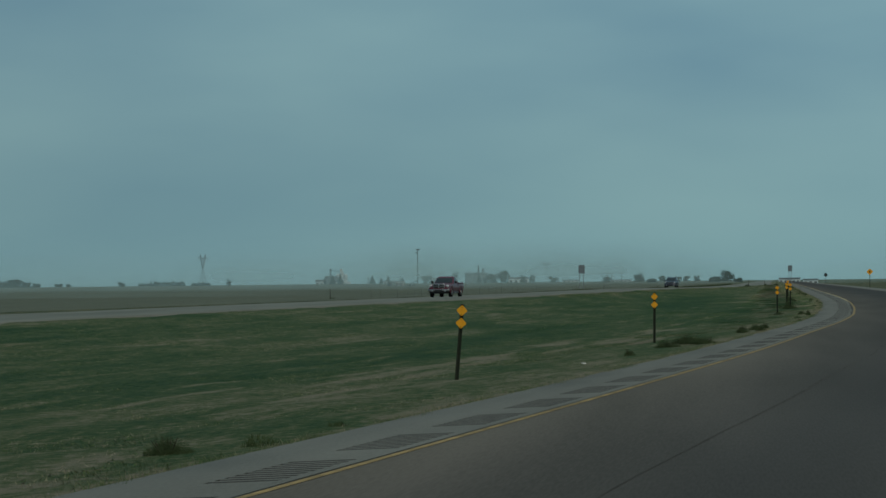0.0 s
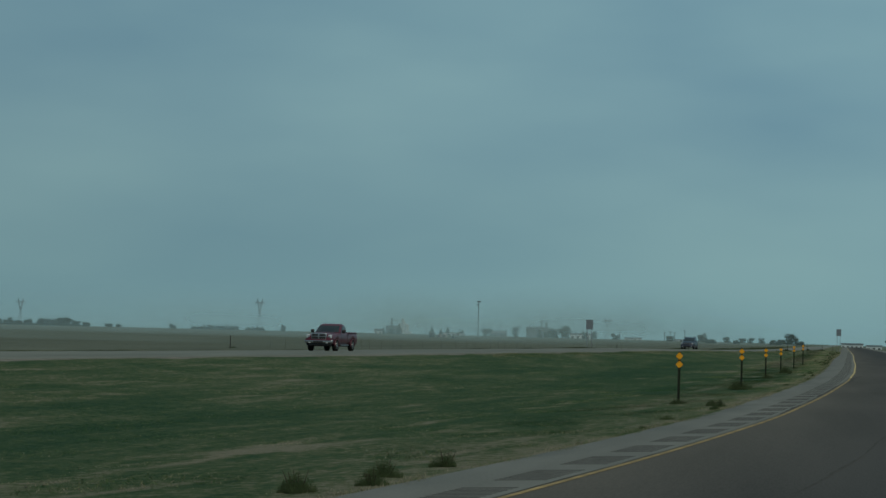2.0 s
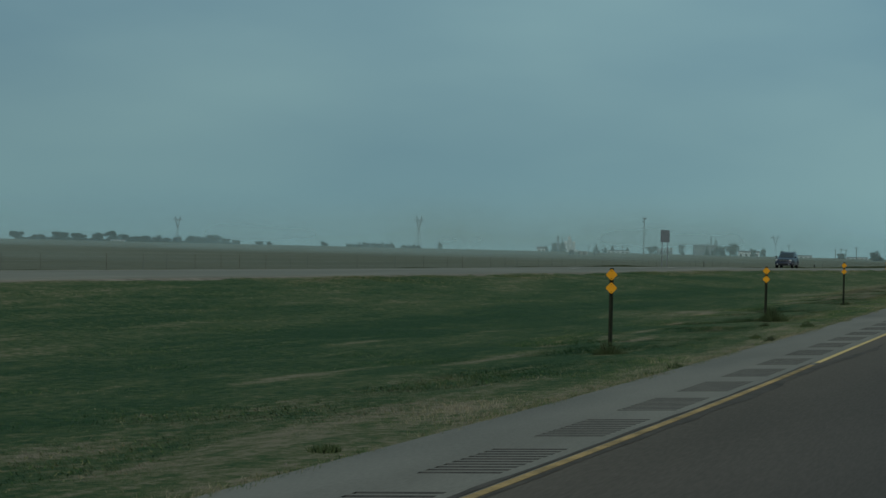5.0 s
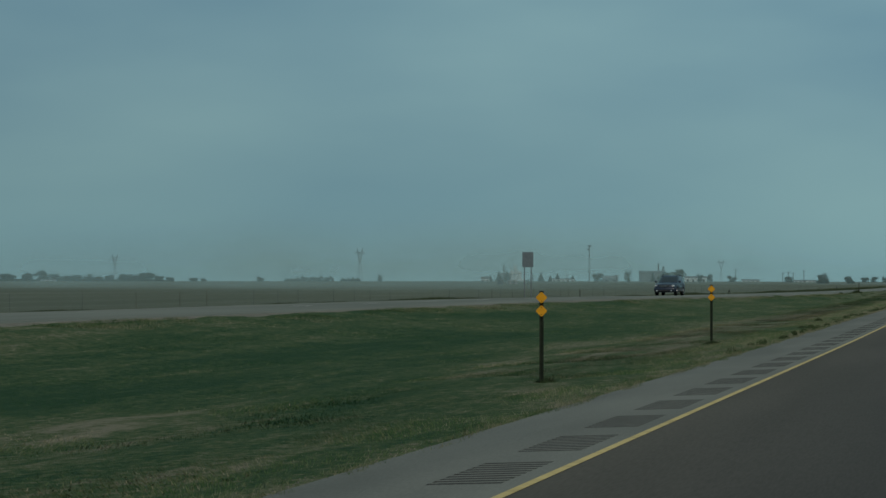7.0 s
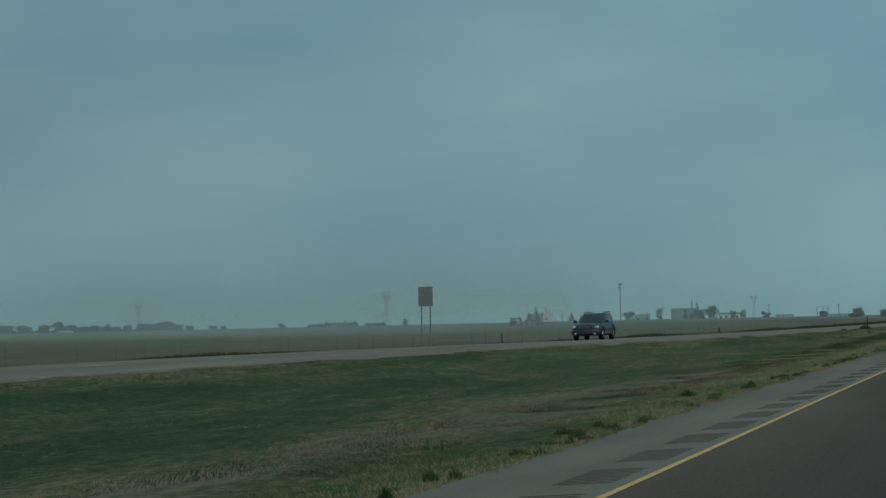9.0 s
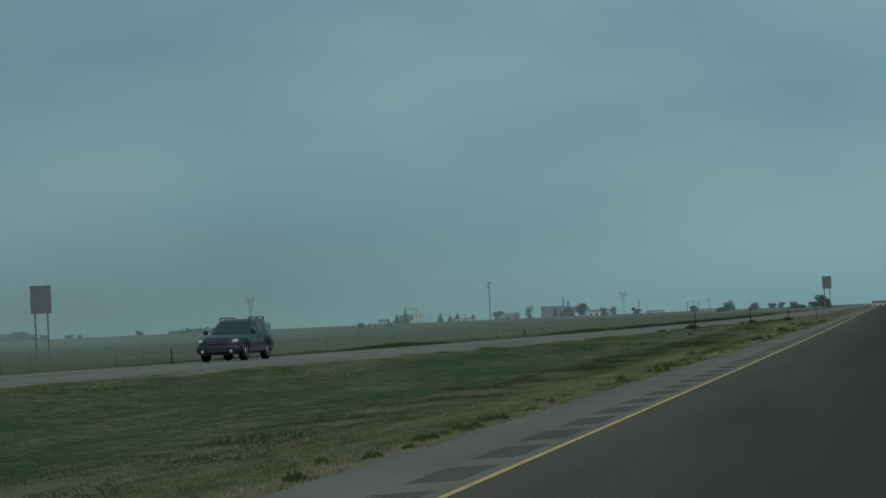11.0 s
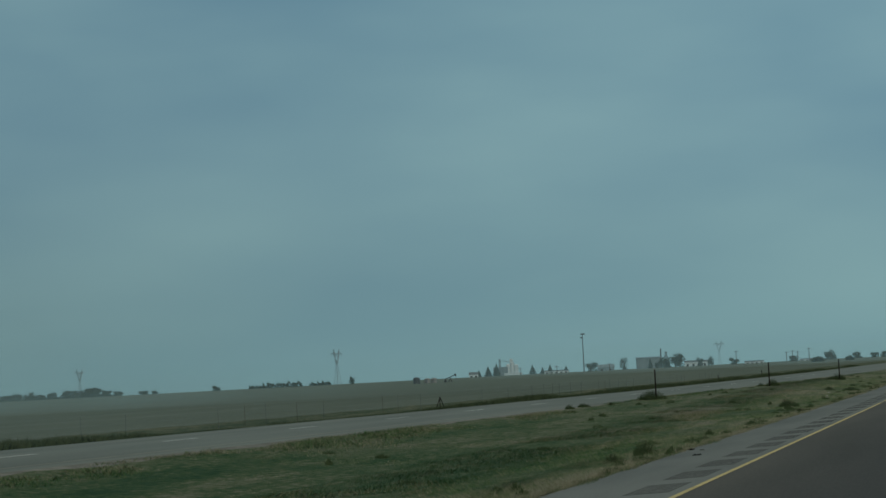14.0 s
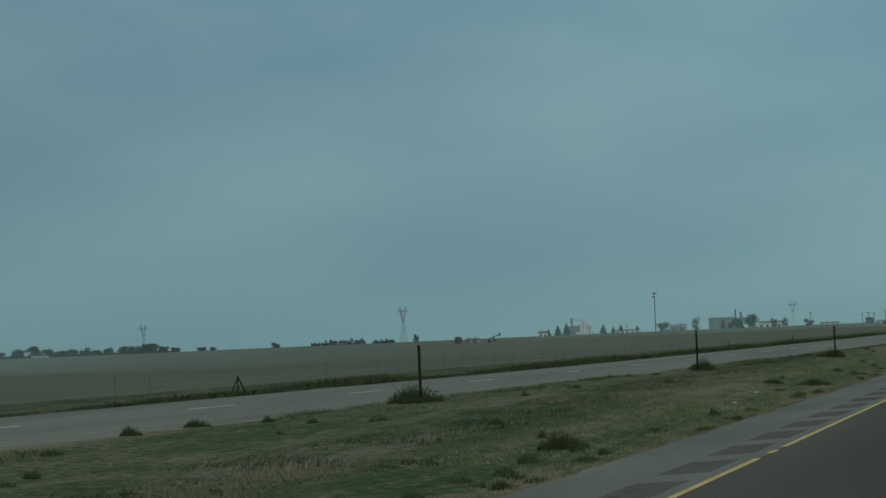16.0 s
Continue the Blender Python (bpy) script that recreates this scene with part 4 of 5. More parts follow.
def smooth_body(name, stations, wheels, radius, low, crown, mat, parent, label):
    """A car's lower body drawn through cross-sections along its length; stations are (y, half width, top z), with round arches over the wheels."""
    sy, sw, sz = np.array(stations).T
    ys = set(np.round(np.linspace(sy[0], sy[-1], 26), 3)) | {round(float(v), 3) for v in sy}
    for wy in wheels:
        ys |= {round(wy + radius * math.cos(math.pi * k / 10), 3) for k in range(11)}
    ys = sorted(ys)
    bm = bmesh.new()
    rings = []
    for y in ys:
        w, top, z0 = float(np.interp(y, sy, sw)), float(np.interp(y, sy, sz)), low
        for wy in wheels:
            if abs(y - wy) < radius:
                z0 = max(z0, 0.36 + math.sqrt(radius**2 - (y - wy) ** 2))
        z0 = min(z0, top - 0.12)
        h, c = top - z0, float(crown(y))
        half = [(w * 0.80, z0), (w * 0.95, z0 + 0.02), (w * 0.985, z0 + 0.25 * h), (w, z0 + 0.55 * h), (w * 0.985, z0 + 0.80 * h), (w * 0.95, z0 + 0.93 * h), (w * 0.87, top), (w * 0.55, top + 0.75 * c), (w * 0.2, top + c)]
        ring = [(x, y, z) for x, z in half] + [(-x, y, z) for x, z in half[::-1]]
        rings.append([bm.verts.new(p) for p in ring])
    for a, b in zip(rings, rings[1:]):
        for k in range(len(a)):
            m = (k + 1) % len(a)
            bm.faces.new((a[k], a[m], b[m], b[k]))
    bm.faces.new(rings[0][::-1])
    bm.faces.new(rings[-1])
    bmesh.ops.recalc_face_normals(bm, faces=bm.faces)
    return part(name, bm, mat, parent, label, True)


class Cabin:
    """A rounded glasshouse: levels are (z, half width, front y, rear y), each a soft-cornered outline."""

    def __init__(self, levels, power=5.0):
        self.z, self.w, self.front, self.rear = np.array(levels).T
        self.power = power

    def at(self, z):
        return tuple(float(np.interp(z, self.z, v)) for v in (self.w, self.front, self.rear))

    def shell(self, mat, parent):
        bm = bmesh.new()
        rings = []
        for z in sorted(set(np.round(np.linspace(self.z[0], self.z[-1], 9), 3)) | {round(float(v), 3) for v in self.z}):
            w, f, r = self.at(z)
            ring = []
            for k in range(44):
                a = 2 * math.pi * k / 44
                c, n = math.cos(a), math.sin(a)
                ring.append((w * math.copysign(abs(c) ** (2 / self.power), c), (f + r) / 2 + (r - f) / 2 * math.copysign(abs(n) ** (2 / self.power), n), z))
            rings.append([bm.verts.new(p) for p in ring])
        for a, b in zip(rings, rings[1:]):
            for k in range(44):
                bm.faces.new((a[k], a[(k + 1) % 44], b[(k + 1) % 44], b[k]))
        bm.faces.new(rings[-1])
        bmesh.ops.recalc_face_normals(bm, faces=bm.faces)
        return part("cabin", bm, mat, parent, "", True)

    def spot(self, u, z, side, push):
        """A point on the shell: side 0 is the front, by x; side -1 or 1 a flank, by y."""
        w, f, r = self.at(z)
        if side == 0:
            return (u, (f + r) / 2 - ((r - f) / 2) * (1 - min(0.999, abs(u / w)) ** self.power) ** (1 / self.power) - push, z + push * 0.5)
        v = min(0.999, abs((u - (f + r) / 2) / ((r - f) / 2)))
        return (side * (w * (1 - v**self.power) ** (1 / self.power) + push), u, z)

    def glass(self, name, parent, low, high, z0, z1, side):
        """A curved pane over the shell: low and high are the (from, to) of its lower and upper edge."""
        bm = bmesh.new()
        layers = []
        for push in (-0.01, 0.014):
            grid = []
            for t in np.linspace(0, 1, 5):
                a, b = low[0] + (high[0] - low[0]) * t, low[1] + (high[1] - low[1]) * t
                grid.append([bm.verts.new(self.spot(a + (b - a) * q, z0 + (z1 - z0) * t, side, push)) for q in np.linspace(0, 1, 11)])
            layers.append(grid)
        for grid in layers:
            for r0, r1 in zip(grid, grid[1:]):
                for k in range(10):
                    bm.faces.new((r0[k], r0[k + 1], r1[k + 1], r1[k]))
        inner, outer = layers
        rim_in = inner[0] + [r[-1] for r in inner[1:]] + inner[-1][::-1][1:] + [r[0] for r in inner[1:-1]][::-1]
        rim_out = outer[0] + [r[-1] for r in outer[1:]] + outer[-1][::-1][1:] + [r[0] for r in outer[1:-1]][::-1]
        for k in range(len(rim_in)):
            m = (k + 1) % len(rim_in)
            bm.faces.new((rim_in[k], rim_in[m], rim_out[m], rim_out[k]))
        bmesh.ops.recalc_face_normals(bm, faces=bm.faces)
        return part(name, bm, CAR_GLASS, parent, "dark tinted glass")


def block(name, size, centre, mat, parent, bevel=0.02, label="", turn=0.0):
    bm = bmesh.new()
    box(bm, size, centre, Matrix.Rotation(turn, 4, "Z") if turn else None, bevel)
    return part(name, bm, mat, parent, label, bevel > 0.03)


def arch_trim(parent, x, y, r, mat):
    """A rounded lip over a wheel."""
    bm = bmesh.new()
    pts = [(x, y + r * math.cos(math.pi * k / 10), 0.36 + r * math.sin(math.pi * k / 10)) for k in range(11)]
    for a, b in zip(pts, pts[1:]):
        rod(bm, a, b, 0.035, n=6)
    return part("wheel_arch", bm, mat, parent)


def pickup(x, y, turn):
    ob = thing("pickup_truck", "dark red full-size pickup truck with chrome grille on the highway", "truck", at=(x, y, float(ON_Z(y)) + 0.02), turn=turn)
    fw, rw = -1.90, 1.72
    stations = [(-2.90, 0.78, 0.96), (-2.84, 0.90, 1.07), (-2.70, 0.965, 1.12), (-2.30, 0.99, 1.16), (-1.60, 1.0, 1.21), (-1.15, 1.0, 1.25), (0.66, 1.0, 1.26), (0.72, 0.985, 1.26), (2.75, 0.985, 1.25), (2.88, 0.95, 1.22)]
    body = smooth_body("body", stations, (fw, rw), 0.46, 0.46, lambda v: 0.075 * ease((-1.0 - v) / 0.4), RED_PAINT, ob, "glossy dark red body")
    block("cargo_bed", (1.66, 1.95, 0.02), (0, 1.78, 1.262), DARK_TRIM, ob, 0.0, "dark open cargo bed")
    block("tailgate", (1.78, 0.07, 0.10), (0, 2.83, 1.27), RED_PAINT, ob, 0.025)
    cabin = Cabin([(1.20, 0.955, -1.30, 0.66), (1.32, 0.935, -1.12, 0.65), (1.50, 0.89, -0.86, 0.62), (1.72, 0.81, -0.52, 0.54), (1.82, 0.75, -0.34, 0.46), (1.88, 0.60, -0.14, 0.30)])
    cab = cabin.shell(RED_PAINT, ob)
    cabin.glass("windscreen", cab, (-0.83, 0.83), (-0.70, 0.70), 1.29, 1.74, 0)
    for sx in (-1, 1):
        cabin.glass("window", cab, (-0.80, 0.18), (-0.28, 0.18), 1.31, 1.72, sx)
        cabin.glass("window", cab, (0.25, 0.54), (0.25, 0.44), 1.31, 1.72, sx)
        block("bed_rail", (0.11, 2.05, 0.07), (sx * 0.92, 1.80, 1.275), RED_PAINT, ob, 0.03)
        block("mirror", (0.25, 0.13, 0.24), (sx * 1.12, -0.84, 1.36), DARK_TRIM, ob, 0.05)
        lamp = block("headlight", (0.34, 0.16, 0.25), (sx * 0.745, -2.80, 0.99), LAMP_GLASS, ob, 0.06, "clear headlight", -sx * 0.22)
        block("lamp_insert", (0.15, 0.03, 0.12), (sx * 0.70, -2.885, 1.00), CHROME, lamp, 0.01)
        block("door_handle", (0.03, 0.14, 0.05), (sx * 1.0, 0.30, 1.10), DARK_TRIM, body, 0.01)
        block("door_seam", (0.008, 0.014, 0.62), (sx * 0.999, 0.45, 0.86), DARK_TRIM, body, 0.0)
        block("door_seam", (0.008, 0.014, 0.62), (sx * 1.0, -0.98, 0.86), DARK_TRIM, body, 0.0)
        block("bed_gap", (0.03, 0.035, 0.74), (sx * 0.975, 0.70, 0.88), DARK_TRIM, ob, 0.0)
        block("side_step", (0.12, 1.7, 0.06), (sx * 0.97, -0.20, 0.43), CHROME, ob, 0.02)
        block("fog_light", (0.16, 0.06, 0.09), (sx * 0.62, -3.02, 0.58), LAMP_GLASS, ob, 0.02)
        for wy in (fw, rw):
            wheel(ob, sx * 0.87, wy, 0.39, 0.27)
            arch_trim(ob, sx * 0.985, wy, 0.47, RED_PAINT)
    grille = block("grille", (1.12, 0.14, 0.43), (0, -2.86, 1.00), CHROME, ob, 0.06, "chrome crossbar grille")
    for gx in (-0.27, 0.27):
        for gz in (0.905, 1.095):
            hole = block("grille_opening", (0.43, 0.03, 0.145), (gx, -2.935, gz), DARK_TRIM, grille, 0.012)
    bumper = block("bumper", (2.00, 0.26, 0.25), (0, -2.92, 0.66), CHROME, ob, 0.08, "bright chrome front bumper")
    block("bumper_opening", (0.70, 0.04, 0.12), (0, -3.04, 0.63), DARK_TRIM, bumper, 0.02)
    block("bumper_band", (1.86, 0.04, 0.09), (0, -3.03, 0.755), RED_PAINT, bumper, 0.02)
    block("air_dam", (1.76, 0.18, 0.18), (0, -2.86, 0.46), DARK_TRIM, ob, 0.04)
    block("chassis", (1.5, 4.7, 0.24), (0, 0, 0.44), DARK_TRIM, ob, 0.0)
    return ob


def suv(x, y, turn):
    ob = thing("suv", "dark blue sport utility vehicle with roof rails on the highway", "car", at=(x, y, float(ON_Z(y)) + 0.03), turn=turn)
    fw, rw = -1.42, 1.34
    stations = [(-2.36, 0.60, 0.72), (-2.30, 0.74, 0.84), (-2.12, 0.85, 0.92), (-1.75, 0.905, 0.98), (-1.25, 0.915, 1.04), (-0.95, 0.915, 1.07), (1.90, 0.915, 1.10), (2.20, 0.89, 1.08), (2.36, 0.80, 0.98)]
    body = smooth_body("body", stations, (fw, rw), 0.41, 0.30, lambda v: 0.06 * ease((-0.7 - v) / 0.5), BLUE_PAINT, ob, "glossy dark blue body")
    cabin = Cabin([(1.03, 0.885, -1.22, 2.30), (1.14, 0.865, -1.02, 2.26), (1.34, 0.815, -0.66, 2.16), (1.54, 0.745, -0.28, 2.04), (1.63, 0.69, -0.06, 1.95), (1.68, 0.56, 0.16, 1.78)])
    shell = cabin.shell(BLUE_PAINT, ob)
    cabin.glass("windscreen", shell, (-0.77, 0.77), (-0.63, 0.63), 1.12, 1.56, 0)
    for sx in (-1, 1):
        for low, high in (((-0.70, 0.20), (-0.12, 0.20)), ((0.28, 1.10), (0.28, 1.06)), ((1.18, 1.98), (1.14, 1.74))):
            cabin.glass("window", shell, low, high, 1.13, 1.54, sx)
        bm = bmesh.new()
        rod(bm, (sx * 0.62, -0.02, 1.735), (sx * 0.62, 1.80, 1.735), 0.022, n=8)
        for yy in (-0.02, 0.9, 1.80):
            rod(bm, (sx * 0.62, yy, 1.60), (sx * 0.62, yy, 1.735), 0.026, n=6)
        part("roof_rail", bm, DARK_TRIM, ob)
        block("mirror", (0.21, 0.12, 0.17), (sx * 1.01, -0.76, 1.17), BLUE_PAINT, ob, 0.05)
        lamp = block("headlight", (0.40, 0.22, 0.17), (sx * 0.64, -2.17, 0.80), LAMP_GLASS, ob, 0.06, "clear wraparound headlight", -sx * 0.38)
        block("lamp_insert", (0.13, 0.03, 0.09), (sx * 0.58, -2.295, 0.805), CHROME, lamp, 0.01, "", -sx * 0.3)
        bm = bmesh.new()
        rod(bm, (sx * 0.60, -2.34, 0.42), (sx * 0.60, -2.425, 0.42), 0.06, n=12)
        part("fog_light", bm, LAMP_GLASS, ob)
        block("side_cladding", (0.04, 1.95, 0.17), (sx * 0.905, -0.02, 0.46), GREY_TRIM, ob, 0.015, "grey side moulding")
        for yy in (0.08, 0.98):
            block("door_handle", (0.03, 0.15, 0.035), (sx * 0.915, yy, 0.94), DARK_TRIM, body, 0.008)
        for yy in (-0.86, 0.24, 1.12):
            block("door_seam", (0.008, 0.012, 0.58), (sx * 0.913, yy, 0.80), DARK_TRIM, body, 0.0)
        for wy in (fw, rw):
            wheel(ob, sx * 0.80, wy, 0.36, 0.235)
            arch_trim(ob, sx * 0.90, wy, 0.415, BLUE_PAINT)
    grille = block("grille", (0.86, 0.12, 0.20), (0, -2.31, 0.80), DARK_TRIM, ob, 0.04)
    for gz in (0.745, 0.80, 0.855):
        block("grille_bar", (0.84, 0.03, 0.022), (0, -2.375, gz), CHROME, grille, 0.006)
    bumper = block("bumper", (1.76, 0.26, 0.34), (0, -2.28, 0.50), BLUE_PAINT, ob, 0.11)
    block("air_intake", (0.92, 0.05, 0.11), (0, -2.405, 0.42), DARK_TRIM, bumper, 0.02)
    block("skid_plate", (1.50, 0.18, 0.10), (0, -2.26, 0.32), GREY_TRIM, ob, 0.03)
    block("chassis", (1.4, 4.0, 0.18), (0, 0, 0.36), DARK_TRIM, ob, 0.0)
    return ob


def lane_turn(y):
    return -math.degrees(math.atan2(float(NEAR(y + 5) - NEAR(y - 5)), 10.0))


pickup(float(NEAR(-234)) - 5.7, -234.2, lane_turn(-234) - 2.0).scale = (0.95, 0.93, 0.95)
suv(float(NEAR(-43)) - 5.9, -43.0, lane_turn(-43))


# ---- the distance ----
def lattice(bm, corners0, corners1, steps, r):
    """A braced lattice shaft between two squares of four corners."""
    c0, c1 = [Vector(c) for c in corners0], [Vector(c) for c in corners1]
    rings = [[a.lerp(b, k / steps) for a, b in zip(c0, c1)] for k in range(steps + 1)]
    for i in range(4):
        rod(bm, c0[i], c1[i], r * 1.5, r * 1.5, 4)
    for k in range(steps):
        for i in range(4):
            rod(bm, rings[k][i], rings[k + 1][(i + 1) % 4], r, n=3)
            rod(bm, rings[k + 1][i], rings[k + 1][(i + 1) % 4], r, n=3)


def square(w, z, cx=0.0):
    return [(cx - w, -w, z), (cx + w, -w, z), (cx + w, w, z), (cx - w, w, z)]


def pylon(x, y, height, turn):
    """A lattice tower with a V-shaped head that carries a crossarm and two peaks."""
    ob = thing("power_pylon", "steel lattice power pylon tinted pale for haze beyond the field", "pylon", "power pylons", (x, y, float(land(x, y)) - 1.0), turn)
    k = height / 42.0
    bm = bmesh.new()
    for sx in (-1, 1):
        for sy in (-1, 1):
            rod(bm, (sx * 3.3 * k, sy * 3.3 * k, 0), (sx * 0.75 * k, sy * 0.75 * k, 25 * k), 0.17 * k, 0.14 * k, 4)
    lattice(bm, square(3.3 * k, 0.5 * k), square(0.75 * k, 25 * k), 9, 0.08 * k)
    part("shaft", bm, HAZE_TINTED_STEEL, ob)
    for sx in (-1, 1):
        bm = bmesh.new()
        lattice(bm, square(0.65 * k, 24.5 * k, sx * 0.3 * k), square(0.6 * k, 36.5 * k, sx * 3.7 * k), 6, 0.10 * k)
        part("arm", bm, HAZE_TINTED_STEEL, ob)
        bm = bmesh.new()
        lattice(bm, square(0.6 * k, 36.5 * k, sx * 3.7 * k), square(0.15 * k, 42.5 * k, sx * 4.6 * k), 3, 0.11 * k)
        part("peak", bm, HAZE_TINTED_STEEL, ob)
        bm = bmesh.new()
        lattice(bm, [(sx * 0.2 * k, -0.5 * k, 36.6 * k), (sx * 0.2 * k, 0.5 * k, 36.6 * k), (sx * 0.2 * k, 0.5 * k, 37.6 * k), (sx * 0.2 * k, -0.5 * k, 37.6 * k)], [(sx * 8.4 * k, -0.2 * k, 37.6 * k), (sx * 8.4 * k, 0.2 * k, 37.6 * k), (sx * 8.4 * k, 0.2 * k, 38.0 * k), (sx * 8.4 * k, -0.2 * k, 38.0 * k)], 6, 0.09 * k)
        part("crossarm", bm, HAZE_TINTED_STEEL, ob)
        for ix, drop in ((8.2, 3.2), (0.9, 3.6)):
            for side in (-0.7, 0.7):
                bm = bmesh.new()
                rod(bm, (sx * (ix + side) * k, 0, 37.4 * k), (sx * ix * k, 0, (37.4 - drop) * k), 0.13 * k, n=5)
                part("insulator", bm, HAZE_TINTED_STEEL, ob)
    return ob


pylon(-1136, 3093, 37, 52)
pylon(-775, 3004, 43, 58)
pylon(-284, 2734, 27, 6)


def mast(x, y, height):
    ob = thing("light_mast", "tall slim pole with lamp heads above distant trees", "light mast", at=(x, y, float(land(x, y)) - 1.5))
    bm = bmesh.new()
    rod(bm, (0, 0, 0), (0, 0, height), 0.85, 0.5, 10)
    part("pole", bm, STEEL, ob)
    for z, width, shift in ((height - 0.8, 5.6, 0.4), (height - 5.6, 3.8, -1.2)):
        bm = bmesh.new()
        box(bm, (width, 1.4, 1.7), (shift, 0, z), bevel=0.25)
        part("lamp_head", bm, STEEL, ob)
    return ob


mast(-536.2, 3414, 53)


def leafy(name, count, place, size, mat, parent, seed):
    """A crown of many small leaf clumps."""
    rng = np.random.default_rng(seed)
    spots = place(rng, count)
    verts, faces = [], []
    for p in spots:
        a, b = rng.normal(size=3), rng.normal(size=3)
        a /= np.linalg.norm(a)
        b -= a * (a @ b)
        b /= np.linalg.norm(b)
        s = size * rng.uniform(0.6, 1.3)
        k = len(verts)
        verts += [p - a * s, p - b * s * 0.7, p + a * s, p + b * s * 0.7, p + np.cross(a, b) * s * 0.4]
        faces += [(k, k + 1, k + 4), (k + 1, k + 2, k + 4), (k + 2, k + 3, k + 4), (k + 3, k, k + 4)]
    ob = mesh_object(name, verts, faces, [mat])
    ob.parent = parent
    return ob


def tree(x, y, height, width, seed, label="dark rounded tree on the hazy horizon", sink=0.8):
    ob = thing("tree", label, "tree", "trees on the horizon", (x, y, float(land(x, y)) - sink))
    rng = random.Random(seed)
    bm = bmesh.new()
    rod(bm, (0, 0, -0.5), (0, 0, height * 0.55), width * 0.045, width * 0.025, 7)
    for k in range(5):
        a = 2 * math.pi * k / 5 + rng.random()
        rod(bm, (0, 0, height * (0.25 + 0.06 * k)), (width * 0.33 * math.cos(a), width * 0.33 * math.sin(a), height * (0.55 + 0.05 * k)), width * 0.02, width * 0.008, 5)
    part("trunk", bm, BARK, ob)
    lobes = [(rng.uniform(-0.32, 0.32) * width, rng.uniform(-0.25, 0.25) * width, height * rng.uniform(0.06, 0.74), rng.uniform(0.17, 0.29)) for _ in range(14)]

    def place(gen, count):
        out = []
        for _ in range(count):
            cx, cy, cz, r = lobes[gen.integers(len(lobes))]
            d = gen.normal(size=3)
            d *= gen.uniform(0.5, 1.0) / np.linalg.norm(d)
            out.append(np.array([cx + d[0] * r * width, cy + d[1] * r * width, max(0.3, cz + d[2] * r * height * 0.85)]))
        return out

    leafy("crown", 1250, place, width * 0.036 + 0.10, LEAF, ob, seed)
    return ob


def fir(x, y, height, width, seed):
    ob = thing("fir_tree", "dark pointed evergreen tree on the hazy horizon", "tree", "evergreens on the horizon", (x, y, float(land(x, y)) - 0.8))
    bm = bmesh.new()
    rod(bm, (0, 0, -0.5), (0, 0, height * 0.9), width * 0.05, width * 0.01, 6)
    part("trunk", bm, BARK, ob)

    def place(gen, count):
        out = []
        for _ in range(count):
            h = gen.uniform(0.08, 1.0) ** 1.2
            a, r = gen.uniform(0, 2 * np.pi), (1 - h) * 0.5 * width * (0.75 + 0.25 * np.sin(h * 40)) * gen.uniform(0.5, 1.05)
            out.append(np.array([r * np.cos(a), r * np.sin(a), h * height]))
        return out

    leafy("crown", 800, place, width * 0.055, FIR, ob, seed)
    return ob


for k, (x, y, h, w) in enumerate(((-896, 2118, 9.5, 11), (-883, 2124, 11.5, 11), (-871, 2129, 8, 10), (-861, 2133, 6, 10), (-850, 2137, 6.5, 10), (-841, 2141, 8.5, 10), (-831, 2145, 5.5, 9), (-822, 2148, 7, 7), (-808, 2153, 7.5, 10), (-799, 2157, 8.5, 12), (-788, 2161, 9.5, 14), (-777, 2165, 6, 8), (-767, 2168, 4.5, 7.5), (-745, 2176, 4, 7), (-735, 2179, 3.5, 5), (-683, 2196, 5, 6), (-912, 2112, 8, 12), (-930, 2105, 10, 13), (-948, 2098, 7, 14), (-968, 2090, 8.5, 12))):
    tree(x, y, h + 1.0, w * 1.35, 300 + k)
for k, (x, y, h, w) in enumerate(((-503, 3261, 12.5, 16), (-419, 3273, 8, 7), (-410, 3275, 17, 20), (-396, 3277, 19, 24), (-321, 3284, 10, 14), (-462, 3268, 22, 11), (-189, 3120, 12, 16), (-157, 3122, 9, 13), (-124, 3123, 8, 12), (-136, 3123, 7, 11), (-110, 3124, 10, 10), (-95, 1425, 3.6, 9), (-78, 1426, 3.4, 6), (-54.7, 2268, 13, 15), (-51, 1427, 4, 11), (-34, 1427, 3.4, 8), (-366, 3290, 15, 10), (-352, 3291, 13, 9), (-233, 3115, 8, 12), (-70, 2600, 7, 14))):
    tree(x, y, h + 1.5, w, 400 + k, sink=1.5)
for k, (x, y, h, w) in enumerate(((-665, 3334, 9, 7), (-653, 3337, 14, 10), (-642, 3339, 17, 10), (-595, 3348, 13, 9), (-582, 3350, 9, 7), (-572, 3351, 12, 9), (-551, 3355, 9, 8), (-428, 3272, 13, 7))):
    fir(x, y, h * 0.9 + 1, w * 1.55, 500 + k)


def hedge(x, y, height, width, seed):
    ob = thing("hedge", "long low dark hedge on the field's edge", "hedge", "hedges on the horizon", (x, y, float(land(x, y)) - 1.2), 15)

    def place(gen, count):
        out = []
        for _ in range(count):
            u = gen.uniform(-0.5, 0.5)
            top = height * (0.75 + 0.25 * math.sin(u * 37 + seed) * math.sin(u * 11))
            out.append(np.array([u * width, gen.uniform(-1.5, 1.5), gen.uniform(0.1, 1) * top]))
        return out

    leafy("foliage", int(18 * width), place, 0.9, LEAF, ob, seed)
    return ob


hedge(-905, 2108, 4.6, 120, 4)
hedge(-815, 2148, 3.8, 110, 5)
hedge(-731, 2495, 5.0, 16, 1)
hedge(-706, 2502, 7.4, 40, 2)
hedge(-669, 2512, 5.6, 22, 3)
tree(-638, 2521, 10, 6, 333)

